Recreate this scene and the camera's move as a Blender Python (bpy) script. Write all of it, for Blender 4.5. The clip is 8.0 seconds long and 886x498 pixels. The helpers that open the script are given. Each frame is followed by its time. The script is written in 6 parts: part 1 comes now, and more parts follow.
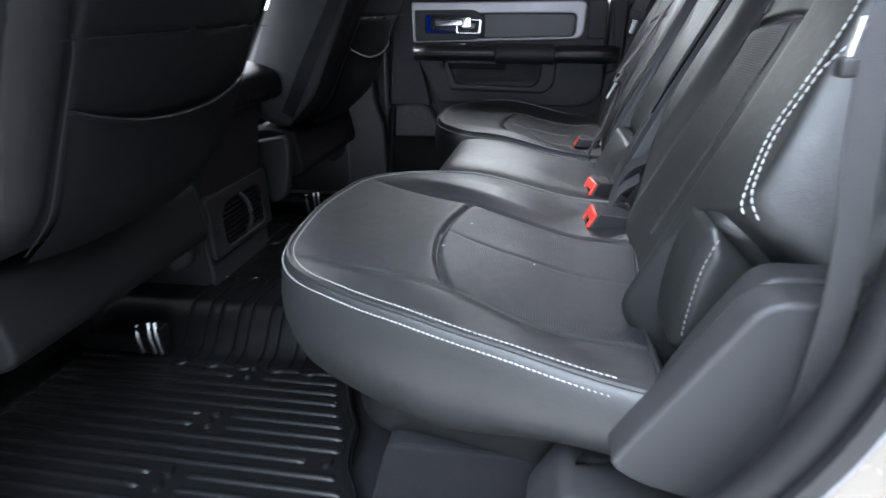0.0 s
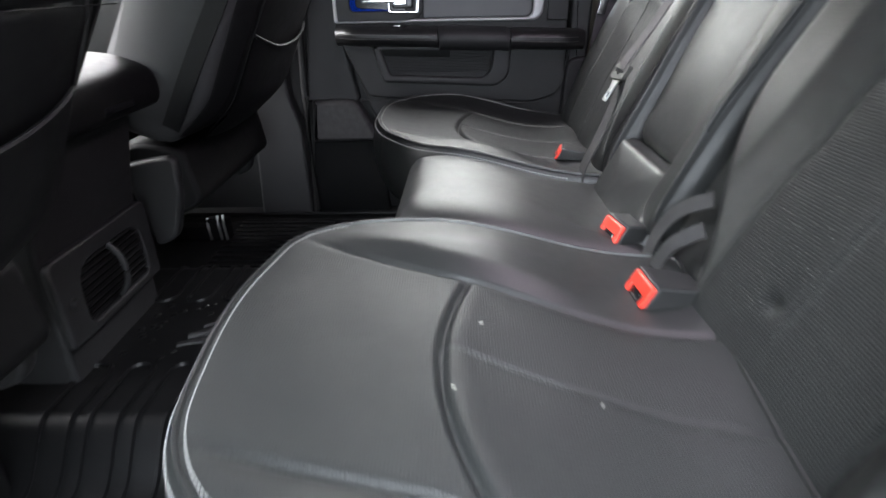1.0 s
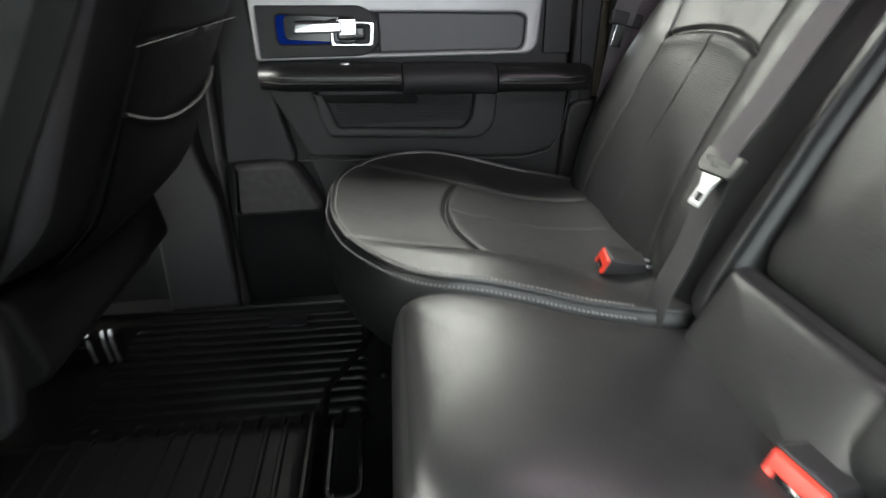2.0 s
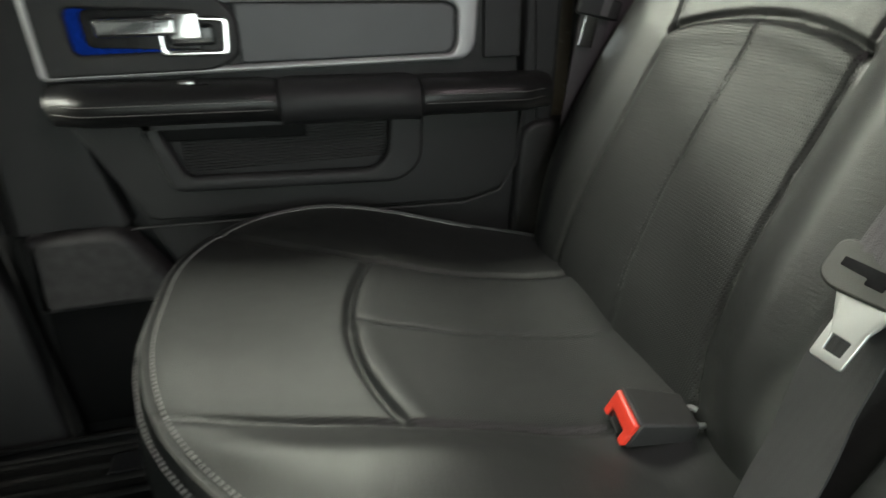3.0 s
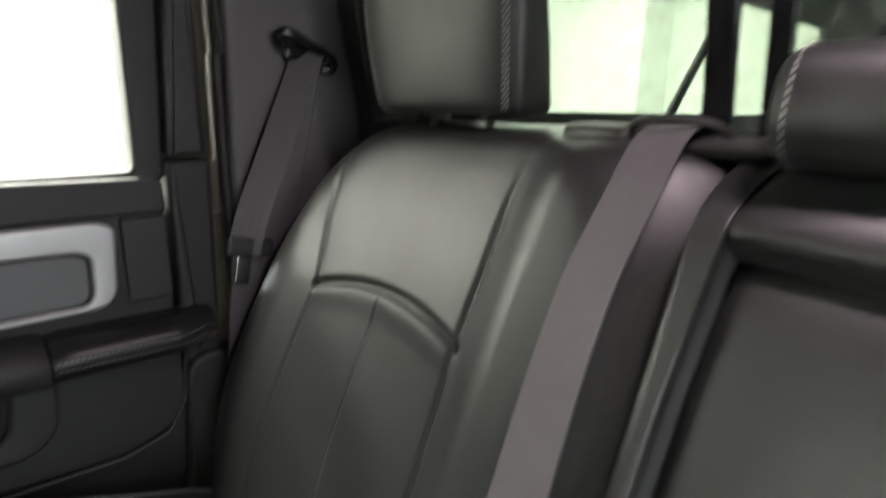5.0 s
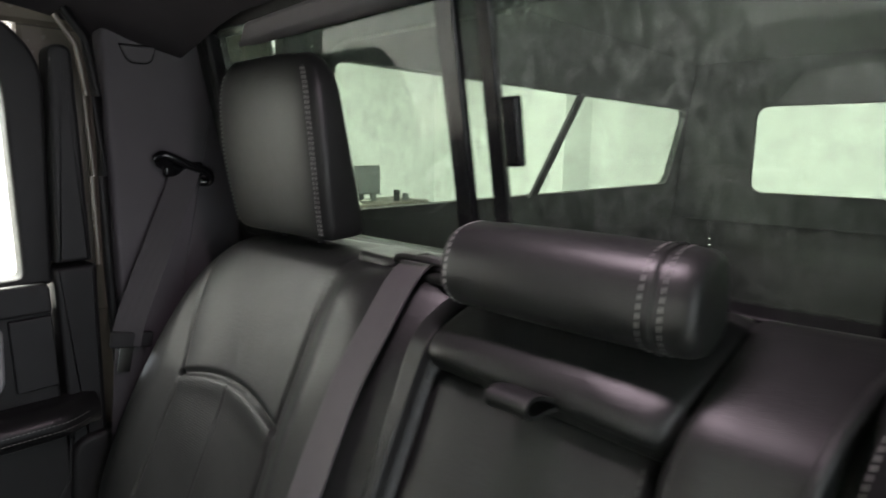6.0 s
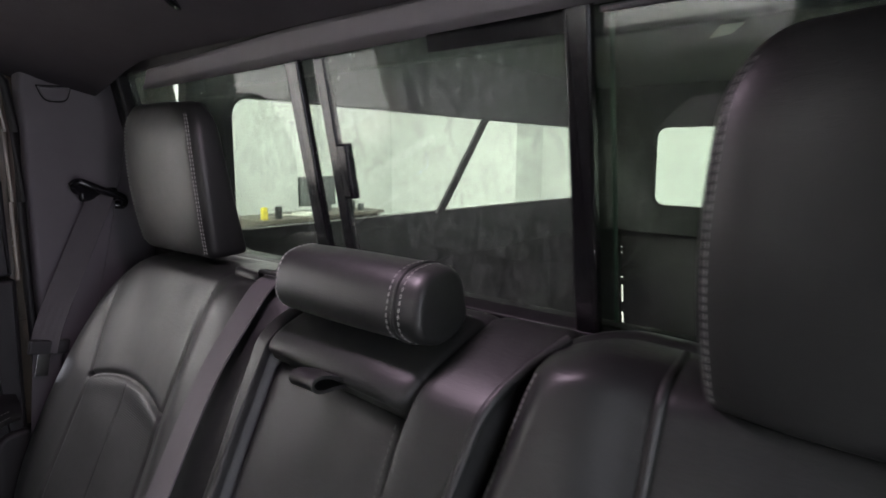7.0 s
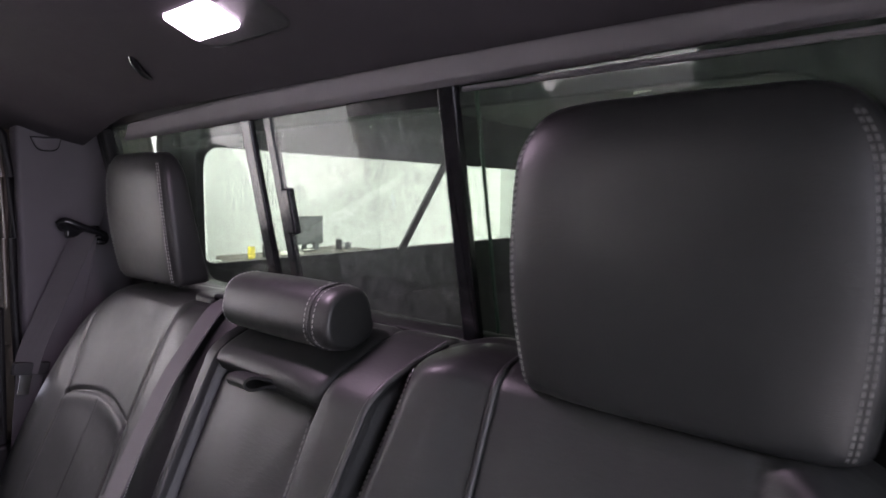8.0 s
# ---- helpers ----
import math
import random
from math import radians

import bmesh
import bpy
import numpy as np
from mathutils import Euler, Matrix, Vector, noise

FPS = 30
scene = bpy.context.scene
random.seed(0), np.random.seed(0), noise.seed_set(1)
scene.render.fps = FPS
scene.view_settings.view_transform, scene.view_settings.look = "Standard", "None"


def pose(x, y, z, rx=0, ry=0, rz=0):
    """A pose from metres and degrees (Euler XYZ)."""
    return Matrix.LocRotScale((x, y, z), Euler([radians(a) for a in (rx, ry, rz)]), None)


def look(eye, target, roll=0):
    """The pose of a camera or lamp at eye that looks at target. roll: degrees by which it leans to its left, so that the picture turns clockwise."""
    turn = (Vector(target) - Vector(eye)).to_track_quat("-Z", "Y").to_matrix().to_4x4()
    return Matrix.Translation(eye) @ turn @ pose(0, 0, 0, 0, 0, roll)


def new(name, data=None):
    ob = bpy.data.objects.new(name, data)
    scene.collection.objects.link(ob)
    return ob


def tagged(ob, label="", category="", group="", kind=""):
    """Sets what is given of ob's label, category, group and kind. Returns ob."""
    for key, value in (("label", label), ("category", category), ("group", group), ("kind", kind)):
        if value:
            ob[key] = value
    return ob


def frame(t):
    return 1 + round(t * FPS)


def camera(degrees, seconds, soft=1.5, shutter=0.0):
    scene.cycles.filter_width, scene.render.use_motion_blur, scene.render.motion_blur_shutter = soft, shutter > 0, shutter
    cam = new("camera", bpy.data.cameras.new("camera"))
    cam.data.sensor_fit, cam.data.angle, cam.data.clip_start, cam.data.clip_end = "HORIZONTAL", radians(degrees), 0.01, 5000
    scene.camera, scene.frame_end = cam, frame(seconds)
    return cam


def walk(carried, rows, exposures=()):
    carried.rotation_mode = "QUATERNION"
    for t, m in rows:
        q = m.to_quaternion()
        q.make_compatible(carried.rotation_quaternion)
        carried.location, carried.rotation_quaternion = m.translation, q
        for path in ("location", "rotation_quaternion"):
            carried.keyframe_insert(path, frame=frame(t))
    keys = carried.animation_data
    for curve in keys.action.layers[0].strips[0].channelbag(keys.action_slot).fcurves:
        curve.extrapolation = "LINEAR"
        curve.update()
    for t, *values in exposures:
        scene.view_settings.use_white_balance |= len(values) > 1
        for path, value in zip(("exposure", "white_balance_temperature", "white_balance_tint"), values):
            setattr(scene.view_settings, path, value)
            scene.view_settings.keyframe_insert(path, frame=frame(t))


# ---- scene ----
cam = camera(76.7, 8.0, 1.5, 0.5)
PATH = [
    (0, (-0.06, -1.302, 0.718), (-0.414, 0.5, -0.075), -1.9),
    (0.5, (-0.142, -1.167, 0.708), (-0.311, 0.646, -0.119), -1.5),
    (1, (-0.205, -0.932, 0.715), (-0.259, 0.868, -0.155), -1.2),
    (1.5, (-0.287, -0.701, 0.756), (-0.233, 1.088, -0.137), -1.1),
    (1.7, (-0.311, -0.605, 0.766), (-0.188, 1.184, -0.122), -0.8),
    (2.8, (-0.231, -0.113, 0.734), (0.074, 1.657, -0.147), -1.8),
    (3, (-0.215, -0.06, 0.72), (0.185, 1.691, -0.16), -1.4),
    (3.5, (-0.169, 0.026, 0.676), (0.53, 1.678, -0.209), -0.6),
    (4, (-0.147, 0.041, 0.694), (0.746, 1.59, -0.201), -0.2),
    (4.5, (-0.131, 0.017, 0.794), (0.931, 1.507, -0.012), 0.5),
    (5, (-0.129, -0.042, 0.892), (1.186, 1.373, 0.376), 1.0),
    (5.2, (-0.131, -0.078, 0.926), (1.247, 1.306, 0.496), 1.2),
    (6.3, (-0.099, -0.335, 1.019), (1.381, 0.962, 0.666), 0.3),
    (6.5, (-0.095, -0.38, 1.028), (1.409, 0.893, 0.687), 0.4),
    (7, (-0.117, -0.49, 1.044), (1.42, 0.747, 0.711), 0.4),
    (7.5, (-0.144, -0.586, 1.051), (1.405, 0.648, 0.774), 0.4),
    (8, (-0.163, -0.666, 1.049), (1.403, 0.564, 0.856), 0.4),
]
EXPOSURES = [(0.0, 0.32, 5800, 15), (0.5, 0.9, 6050, 15), (1.0, 0.9, 6250, 14), (1.7, 0.95, 6450, 11), (3.0, 0.68, 6950, 0), (3.5, 0.8, 6900, 0), (4.5, 1.2, 6950, 7), (5.2, 0.70, 6800, 7), (6.5, 0.1, 6500, 16), (8.0, 0.50, 6300, 32)]
walk(cam, [(t, look(eye, target, roll)) for t, eye, target, roll in PATH], EXPOSURES)

# ---- light ----
world = bpy.data.worlds.new("world")
scene.world = world
world.use_nodes = True
world.node_tree.nodes["Background"].inputs["Color"].default_value = (0.75, 0.85, 1.0, 1)
world.node_tree.nodes["Background"].inputs["Strength"].default_value = 0.05


def area_lamp(name, x, y, z, sx, sy, watts, color, rx=0, ry=0):
    data = bpy.data.lights.new(name, "AREA")
    data.shape, data.size, data.size_y, data.energy, data.color = "RECTANGLE", sx, sy, watts, color
    ob = new(name, data)
    ob.matrix_world = pose(x, y, z, rx, ry, 0)
    return ob


ROOM_LIGHT = (1.0, 0.99, 0.97)
COOL_LIGHT = (0.86, 0.95, 1.0)
# unseen ceiling lamps; the strong first one is added to fill through the windscreen
for lx, ly, sx, sy, w in ((-6.0, 0.0, 3.2, 2.2, 1300), (-1.7, 2.65, 2.6, 1.5, 300), (0.9, 2.65, 2.2, 1.5, 260), (-2.4, 4.8, 3.2, 1.2, 320), (0.9, 4.8, 3.2, 1.2, 330), (4.2, 3.6, 3.2, 2.2, 250), (6.0, -0.6, 3.2, 2.2, 200)):
    area_lamp("room_light", lx, ly, 3.05, sx, sy, w, ROOM_LIGHT)
# unseen cool fill lamps added outside the open door and low behind the camera
area_lamp("door_side_light", -0.2, -2.6, 3.05, 4.4, 2.4, 540, COOL_LIGHT)
area_lamp("door_side_light", -1.3, -4.9, 3.05, 4.5, 1.8, 350, COOL_LIGHT)
area_lamp("daylight", -1.6, -6.55, 1.2, 8.0, 3.0, 200, COOL_LIGHT, 90)
dome = bpy.data.lights.new("dome_light", "AREA")
dome.shape, dome.size, dome.size_y, dome.energy, dome.color = "RECTANGLE", 0.045, 0.085, 1.9, (1.0, 0.80, 0.93)
dome_ob = new("dome_light", dome)
dome_ob.matrix_world = pose(0.190, -0.027, 1.236, 0, 22, 0)

# ---- materials ----


def material(name, color, rough=0.5, metal=0.0, grain=0.0, grain_size=400.0, vary=0.15, vary_size=9.0, spec=0.5, rough_vary=0.08, kind="noise", coat=0.0, crease=0.0):
    """A surface with fine relief (grain, at grain_size per metre) and a broad variation of colour and gloss."""
    m = bpy.data.materials.new(name)
    m.use_nodes = True
    nt = m.node_tree
    b = nt.nodes["Principled BSDF"]
    b.inputs["Roughness"].default_value, b.inputs["Metallic"].default_value = rough, metal
    b.inputs["Specular IOR Level"].default_value = spec
    b.inputs["Coat Weight"].default_value = coat
    tc = nt.nodes.new("ShaderNodeTexCoord")
    big = nt.nodes.new("ShaderNodeTexNoise")
    big.inputs["Scale"].default_value, big.inputs["Detail"].default_value = vary_size, 5
    nt.links.new(tc.outputs["Object"], big.inputs["Vector"])
    mix = nt.nodes.new("ShaderNodeMix")
    mix.data_type = "RGBA"
    mix.inputs[6].default_value = (*[c * (1 - vary) for c in color], 1)
    mix.inputs[7].default_value = (*[min(1, c * (1 + vary)) for c in color], 1)
    nt.links.new(big.outputs["Fac"], mix.inputs[0])
    nt.links.new(mix.outputs[2], b.inputs["Base Color"])
    rr = nt.nodes.new("ShaderNodeMapRange")
    rr.inputs[3].default_value, rr.inputs[4].default_value = max(0.02, rough - rough_vary), min(1, rough + rough_vary)
    fine = nt.nodes.new("ShaderNodeTexNoise")
    fine.inputs["Scale"].default_value, fine.inputs["Detail"].default_value = vary_size * 6, 6
    nt.links.new(tc.outputs["Object"], fine.inputs["Vector"])
    nt.links.new(fine.outputs["Fac"], rr.inputs[0])
    nt.links.new(rr.outputs[0], b.inputs["Roughness"])
    if grain:
        bump = nt.nodes.new("ShaderNodeBump")
        bump.inputs["Strength"].default_value, bump.inputs["Distance"].default_value = grain, 0.0006
        if kind == "noise":
            g = nt.nodes.new("ShaderNodeTexNoise")
            g.inputs["Scale"].default_value, g.inputs["Detail"].default_value = grain_size, 3
            out = g.outputs["Fac"]
        else:
            g = nt.nodes.new("ShaderNodeTexVoronoi")
            g.inputs["Scale"].default_value = grain_size
            if kind == "leather":
                g.feature = "DISTANCE_TO_EDGE"
            out = g.outputs["Distance"]
        nt.links.new(tc.outputs["Object"], g.inputs["Vector"])
        nt.links.new(out, bump.inputs["Height"])
        if kind == "leather" and crease:
            # long soft creases of the hide
            mp = nt.nodes.new("ShaderNodeMapping")
            mp.inputs["Scale"].default_value = (1.0, 0.32, 0.9)
            cr = nt.nodes.new("ShaderNodeTexNoise")
            cr.inputs["Scale"].default_value, cr.inputs["Detail"].default_value, cr.inputs["Distortion"].default_value = 260, 2, 0.6
            nt.links.new(tc.outputs["Object"], mp.inputs["Vector"])
            nt.links.new(mp.outputs[0], cr.inputs["Vector"])
            b2 = nt.nodes.new("ShaderNodeBump")
            b2.name = "Crease"
            b2.inputs["Strength"].default_value, b2.inputs["Distance"].default_value = crease, 0.0011
            nt.links.new(cr.outputs["Fac"], b2.inputs["Height"])
            nt.links.new(b2.outputs["Normal"], bump.inputs["Normal"])
        nt.links.new(bump.outputs["Normal"], b.inputs["Normal"])
    return m


def perforated(name, color, rough, axes=("X", "Y"), pitch=0.0044):
    """Leather with rows of small punched holes, in the plane of two object axes."""
    m = material(name, color, rough, grain=0.25, grain_size=700, kind="leather", spec=0.3)
    nt = m.node_tree
    b = nt.nodes["Principled BSDF"]
    tc = nt.nodes["Texture Coordinate"]
    sep = nt.nodes.new("ShaderNodeSeparateXYZ")
    nt.links.new(tc.outputs["Object"], sep.inputs[0])

    def math_node(op, a, c):
        n = nt.nodes.new("ShaderNodeMath")
        n.operation = op
        for i, v in enumerate((a, c)):
            if isinstance(v, (int, float)):
                n.inputs[i].default_value = v
            elif v is not None:
                nt.links.new(v, n.inputs[i])
        return n.outputs[0]

    waves = [math_node("SINE", math_node("MULTIPLY", math_node(op, sep.outputs[axes[0]], sep.outputs[axes[1]]), 4.443 / pitch), None) for op in ("ADD", "SUBTRACT")]
    dots = math_node("MULTIPLY", *waves)
    hole = nt.nodes.new("ShaderNodeMapRange")
    hole.inputs[1].default_value, hole.inputs[2].default_value = 0.35, 0.75
    nt.links.new(dots, hole.inputs[0])
    bump = nt.nodes.new("ShaderNodeBump")
    bump.inputs["Strength"].default_value, bump.inputs["Distance"].default_value, bump.invert = 0.75, 0.0010, True
    nt.links.new(hole.outputs[0], bump.inputs["Height"])
    nt.links.new(nt.nodes["Bump"].outputs["Normal"], bump.inputs["Normal"])
    nt.links.new(bump.outputs["Normal"], b.inputs["Normal"])
    dark = nt.nodes.new("ShaderNodeMix")
    dark.data_type = "RGBA"
    src = b.inputs["Base Color"].links[0].from_socket
    nt.links.new(hole.outputs[0], dark.inputs[0])
    nt.links.new(src, dark.inputs[6])
    dark.inputs[7].default_value = (*[c * 0.25 for c in color], 1)
    nt.links.new(dark.outputs[2], b.inputs["Base Color"])
    return m


def glass(name, color, dust=0.0, rough=0.0):
    m = bpy.data.materials.new(name)
    m.use_nodes = True
    nt = m.node_tree
    nt.nodes.remove(nt.nodes["Principled BSDF"])
    tr = nt.nodes.new("ShaderNodeBsdfTransparent")
    tr.inputs["Color"].default_value = (*color, 1)
    gl = nt.nodes.new("ShaderNodeBsdfGlossy")
    gl.inputs["Roughness"].default_value = rough
    lw = nt.nodes.new("ShaderNodeLayerWeight")
    lw.inputs["Blend"].default_value = 0.5
    pw = nt.nodes.new("ShaderNodeMath")
    pw.operation = "POWER"
    pw.inputs[1].default_value = 5.0
    nt.links.new(lw.outputs["Facing"], pw.inputs[0])
    fr = nt.nodes.new("ShaderNodeMapRange")
    fr.inputs[3].default_value, fr.inputs[4].default_value = 0.04, 1.0
    nt.links.new(pw.outputs[0], fr.inputs[0])
    mx = nt.nodes.new("ShaderNodeMixShader")
    nt.links.new(fr.outputs[0], mx.inputs[0])
    nt.links.new(tr.outputs[0], mx.inputs[1])
    nt.links.new(gl.outputs[0], mx.inputs[2])
    out = mx.outputs[0]
    if dust:
        # a thin uneven film of dust and wiped streaks
        tc = nt.nodes.new("ShaderNodeTexCoord")
        mp = nt.nodes.new("ShaderNodeMapping")
        mp.inputs["Scale"].default_value = (1, 1, 0.45)
        no = nt.nodes.new("ShaderNodeTexNoise")
        no.inputs["Scale"].default_value, no.inputs["Detail"].default_value, no.inputs["Roughness"].default_value = 9, 8, 0.62
        rg = nt.nodes.new("ShaderNodeMapRange")
        rg.inputs[1].default_value, rg.inputs[2].default_value, rg.inputs[3].default_value, rg.inputs[4].default_value = 0.40, 0.75, dust * 0.62, dust
        df = nt.nodes.new("ShaderNodeBsdfDiffuse")
        df.inputs["Color"].default_value = (0.47, 0.56, 0.49, 1)
        dm = nt.nodes.new("ShaderNodeMixShader")
        nt.links.new(tc.outputs["Object"], mp.inputs["Vector"])
        nt.links.new(mp.outputs[0], no.inputs["Vector"])
        nt.links.new(no.outputs["Fac"], rg.inputs[0])
        sp = nt.nodes.new("ShaderNodeTexNoise")
        sp.inputs["Scale"].default_value, sp.inputs["Detail"].default_value, sp.inputs["Roughness"].default_value = 110, 4, 0.7
        nt.links.new(mp.outputs[0], sp.inputs["Vector"])
        sr = nt.nodes.new("ShaderNodeMapRange")
        sr.inputs[1].default_value, sr.inputs[2].default_value, sr.inputs[3].default_value, sr.inputs[4].default_value = 0.45, 0.72, 0.55, 2.2
        nt.links.new(sp.outputs["Fac"], sr.inputs[0])
        mu = nt.nodes.new("ShaderNodeMath")
        mu.operation = "MULTIPLY"
        nt.links.new(rg.outputs[0], mu.inputs[0])
        nt.links.new(sr.outputs[0], mu.inputs[1])
        # more of it settles below the upper edge
        sz = nt.nodes.new("ShaderNodeSeparateXYZ")
        nt.links.new(tc.outputs["Object"], sz.inputs[0])
        up = nt.nodes.new("ShaderNodeMapRange")
        up.inputs[1].default_value, up.inputs[2].default_value, up.inputs[3].default_value, up.inputs[4].default_value = 0.98, 1.15, 0.62, 1.45
        nt.links.new(sz.outputs["Z"], up.inputs[0])
        mz = nt.nodes.new("ShaderNodeMath")
        mz.operation = "MULTIPLY"
        nt.links.new(mu.outputs[0], mz.inputs[0])
        nt.links.new(up.outputs[0], mz.inputs[1])
        nt.links.new(mz.outputs[0], dm.inputs[0])
        nt.links.new(out, dm.inputs[1])
        nt.links.new(df.outputs[0], dm.inputs[2])
        out = dm.outputs[0]
    nt.links.new(out, nt.nodes["Material Output"].inputs["Surface"])
    return m


def glow(name, color, strength):
    m = bpy.data.materials.new(name)
    m.use_nodes = True
    b = m.node_tree.nodes["Principled BSDF"]
    b.inputs["Base Color"].default_value = (*color, 1)
    b.inputs["Emission Color"].default_value = (*color, 1)
    b.inputs["Emission Strength"].default_value = strength
    return m


LEATHER = material("black_leather", (0.0130, 0.0138, 0.0134), 0.44, grain=0.26, grain_size=620, kind="leather", vary=0.14, crease=0.2, spec=0.47)
# black leather again, darkened: the front seats' shade is put into the colour
LEATHER_FRONT = material("shaded_black_leather", (0.0055, 0.0055, 0.006), 0.5, grain=0.3, grain_size=520, kind="leather", spec=0.16)
ARM_LEATHER = material("armrest_leather", (0.014, 0.014, 0.0143), 0.36, grain=0.3, grain_size=520, kind="leather", spec=0.4)
PERF = perforated("perforated_leather", (0.018, 0.019, 0.0185), 0.46)
THREAD = material("pale_thread", (0.29, 0.29, 0.28), 0.7, grain=0.6, grain_size=1500)
THREAD_DARK = material("dark_thread", (0.06, 0.06, 0.06), 0.7)
VINYL_GREY = material("grey_vinyl", (0.034, 0.034, 0.036), 0.62, grain=0.3, grain_size=600, kind="leather", spec=0.22)
PLASTIC = material("grained_black_plastic", (0.017, 0.017, 0.0176), 0.5, grain=0.5, grain_size=900, kind="leather", spec=0.35)
PLASTIC_GREY = material("charcoal_plastic", (0.023, 0.023, 0.024), 0.5, grain=0.45, grain_size=900, kind="leather", spec=0.35)
PILLAR = material("pillar_plastic", (0.096, 0.088, 0.096), 0.6, grain=0.5, grain_size=1200, kind="leather")
# near-black copy of the plastic: shade under and between parts is in the colour
PLASTIC_DARK = material("shaded_black_plastic", (0.004, 0.004, 0.0042), 0.6, grain=0.5, grain_size=900, kind="leather", spec=0.15)
SCUFFED = material("scuffed_black_plastic", (0.030, 0.029, 0.030), 0.55, grain=0.8, grain_size=160, kind="leather", vary=0.75, vary_size=55, spec=0.35)
THREAD_GREY = material("grey_thread", (0.16, 0.155, 0.15), 0.7)
GLOSS_BLACK = material("gloss_black", (0.008, 0.008, 0.009), 0.18, vary=0.1)
SILVER = material("silver_paint", (0.46, 0.46, 0.47), 0.46, metal=0.45, grain=0.1, grain_size=2500)
INSERT = material("grey_insert", (0.105, 0.108, 0.112), 0.5, grain=0.4, grain_size=1500)
CHROME = material("chrome", (0.8, 0.8, 0.82), 0.12, metal=1.0, vary=0.03, rough_vary=0.04)
STEEL = material("brushed_steel", (0.58, 0.59, 0.59), 0.36, metal=1.0, vary=0.05)
RED = material("red_release_button", (0.62, 0.035, 0.018), 0.42, vary=0.06)
WEBBING = material("grey_webbing", (0.062, 0.058, 0.062), 0.78, grain=0.6, grain_size=900)
def woven(m, per_metre):
    """Adds the lengthwise ribs of belt webbing, side by side along y."""
    nt = m.node_tree
    wave = nt.nodes.new("ShaderNodeTexWave")
    wave.wave_type, wave.bands_direction, wave.wave_profile = "BANDS", "Y", "SIN"
    wave.inputs["Scale"].default_value, wave.inputs["Distortion"].default_value = per_metre / 6.2832 * 2, 0.4
    rib_bump = nt.nodes.new("ShaderNodeBump")
    rib_bump.inputs["Strength"].default_value, rib_bump.inputs["Distance"].default_value = 0.22, 0.0005
    nt.links.new(nt.nodes["Texture Coordinate"].outputs["Object"], wave.inputs["Vector"])
    nt.links.new(wave.outputs["Fac"], rib_bump.inputs["Height"])
    nt.links.new(nt.nodes["Bump"].outputs["Normal"], rib_bump.inputs["Normal"])
    nt.links.new(rib_bump.outputs["Normal"], nt.nodes["Principled BSDF"].inputs["Normal"])


woven(WEBBING, 170)
WEBBING_DARK = material("dark_webbing", (0.016, 0.016, 0.0168), 0.7, grain=0.6, grain_size=900)
woven(WEBBING_DARK, 170)
BUCKLE = material("buckle_plastic", (0.016, 0.016, 0.016), 0.42, grain=0.4, grain_size=1100, kind="leather")
BELT_PLATE = material("belt_plate_plastic", (0.034, 0.034, 0.031), 0.42, grain=0.3, grain_size=1100, kind="leather")
RUBBER = material("black_rubber", (0.0040, 0.0040, 0.0042), 0.36, grain=0.25, grain_size=900, spec=0.20)
SEAL = material("door_seal_rubber", (0.008, 0.008, 0.0085), 0.5, grain=0.2, grain_size=900, spec=0.25)
WORN = material("worn_grey_rubber", (0.012, 0.012, 0.0126), 0.5, grain=0.6, grain_size=300, vary=0.85, vary_size=45)
CARPET = material("dark_carpet", (0.0090, 0.0090, 0.0098), 0.95, grain=1.0, grain_size=700, vary=0.4, vary_size=160, spec=0.1)
HEADLINER = material("dark_headliner_cloth", (0.034, 0.030, 0.034), 0.95, grain=0.5, grain_size=1300, spec=0.15)
SILL_PAINT = material("shaded_grey_paint", (0.16, 0.16, 0.17), 0.35, coat=0.3, vary=0.05)
TAN_PAINT = material("tan_body_paint", (0.155, 0.135, 0.11), 0.25, coat=0.5, vary=0.04)
# the body tan made paler, so the corner behind the window looks lit
TAN_LIT = material("lit_tan_paint", (0.46, 0.41, 0.33), 0.4, coat=0.3, vary=0.05)
# for the unseen south wall, grey so that it throws back less light
GREY_WALL = material("dim_wall_grey", (0.22, 0.23, 0.24), 0.85, vary=0.05, vary_size=1.5)
WALL = material("white_wall_paint", (0.78, 0.79, 0.78), 0.85, grain=0.2, grain_size=200, vary=0.03, vary_size=1.5)
FLOOR = material("beige_floor_tile", (0.56, 0.53, 0.49), 0.35, vary=0.08, vary_size=3)
CAP_LINER = material("cap_liner", (0.026, 0.028, 0.024), 0.85, grain=0.9, grain_size=120, vary=0.28, vary_size=45)
BED_STEEL = material("bed_liner", (0.022, 0.020, 0.018), 0.6, grain=0.5, grain_size=300)
GLASS = glass("clear_glass", (0.95, 0.97, 0.95))
SHELL_TINT = glass("tinted_shell_glass", (0.80, 0.84, 0.80))
TINT = glass("green_tinted_glass", (0.63, 0.68, 0.63), 0.15)
TINT_CLEAN = glass("cleaner_tinted_glass", (0.60, 0.66, 0.60), 0.07)
DARK_GLASS = glass("dark_tinted_glass", (0.30, 0.32, 0.31))
GLASS_EDGE = material("green_glass_edge", (0.03, 0.085, 0.055), 0.35)
WOOD = material("desk_wood", (0.10, 0.085, 0.07), 0.5)
PAPER = material("paper", (0.75, 0.74, 0.66), 0.8)
YELLOW = material("yellow_label", (0.65, 0.52, 0.06), 0.6)
BLUE_GLOW = glow("blue_cup_glow", (0.02, 0.12, 1.0), 0.22)
LAMP_GLOW = glow("dome_lens", (1.0, 0.86, 0.95), 14.0)

# ---- mesh helpers ----


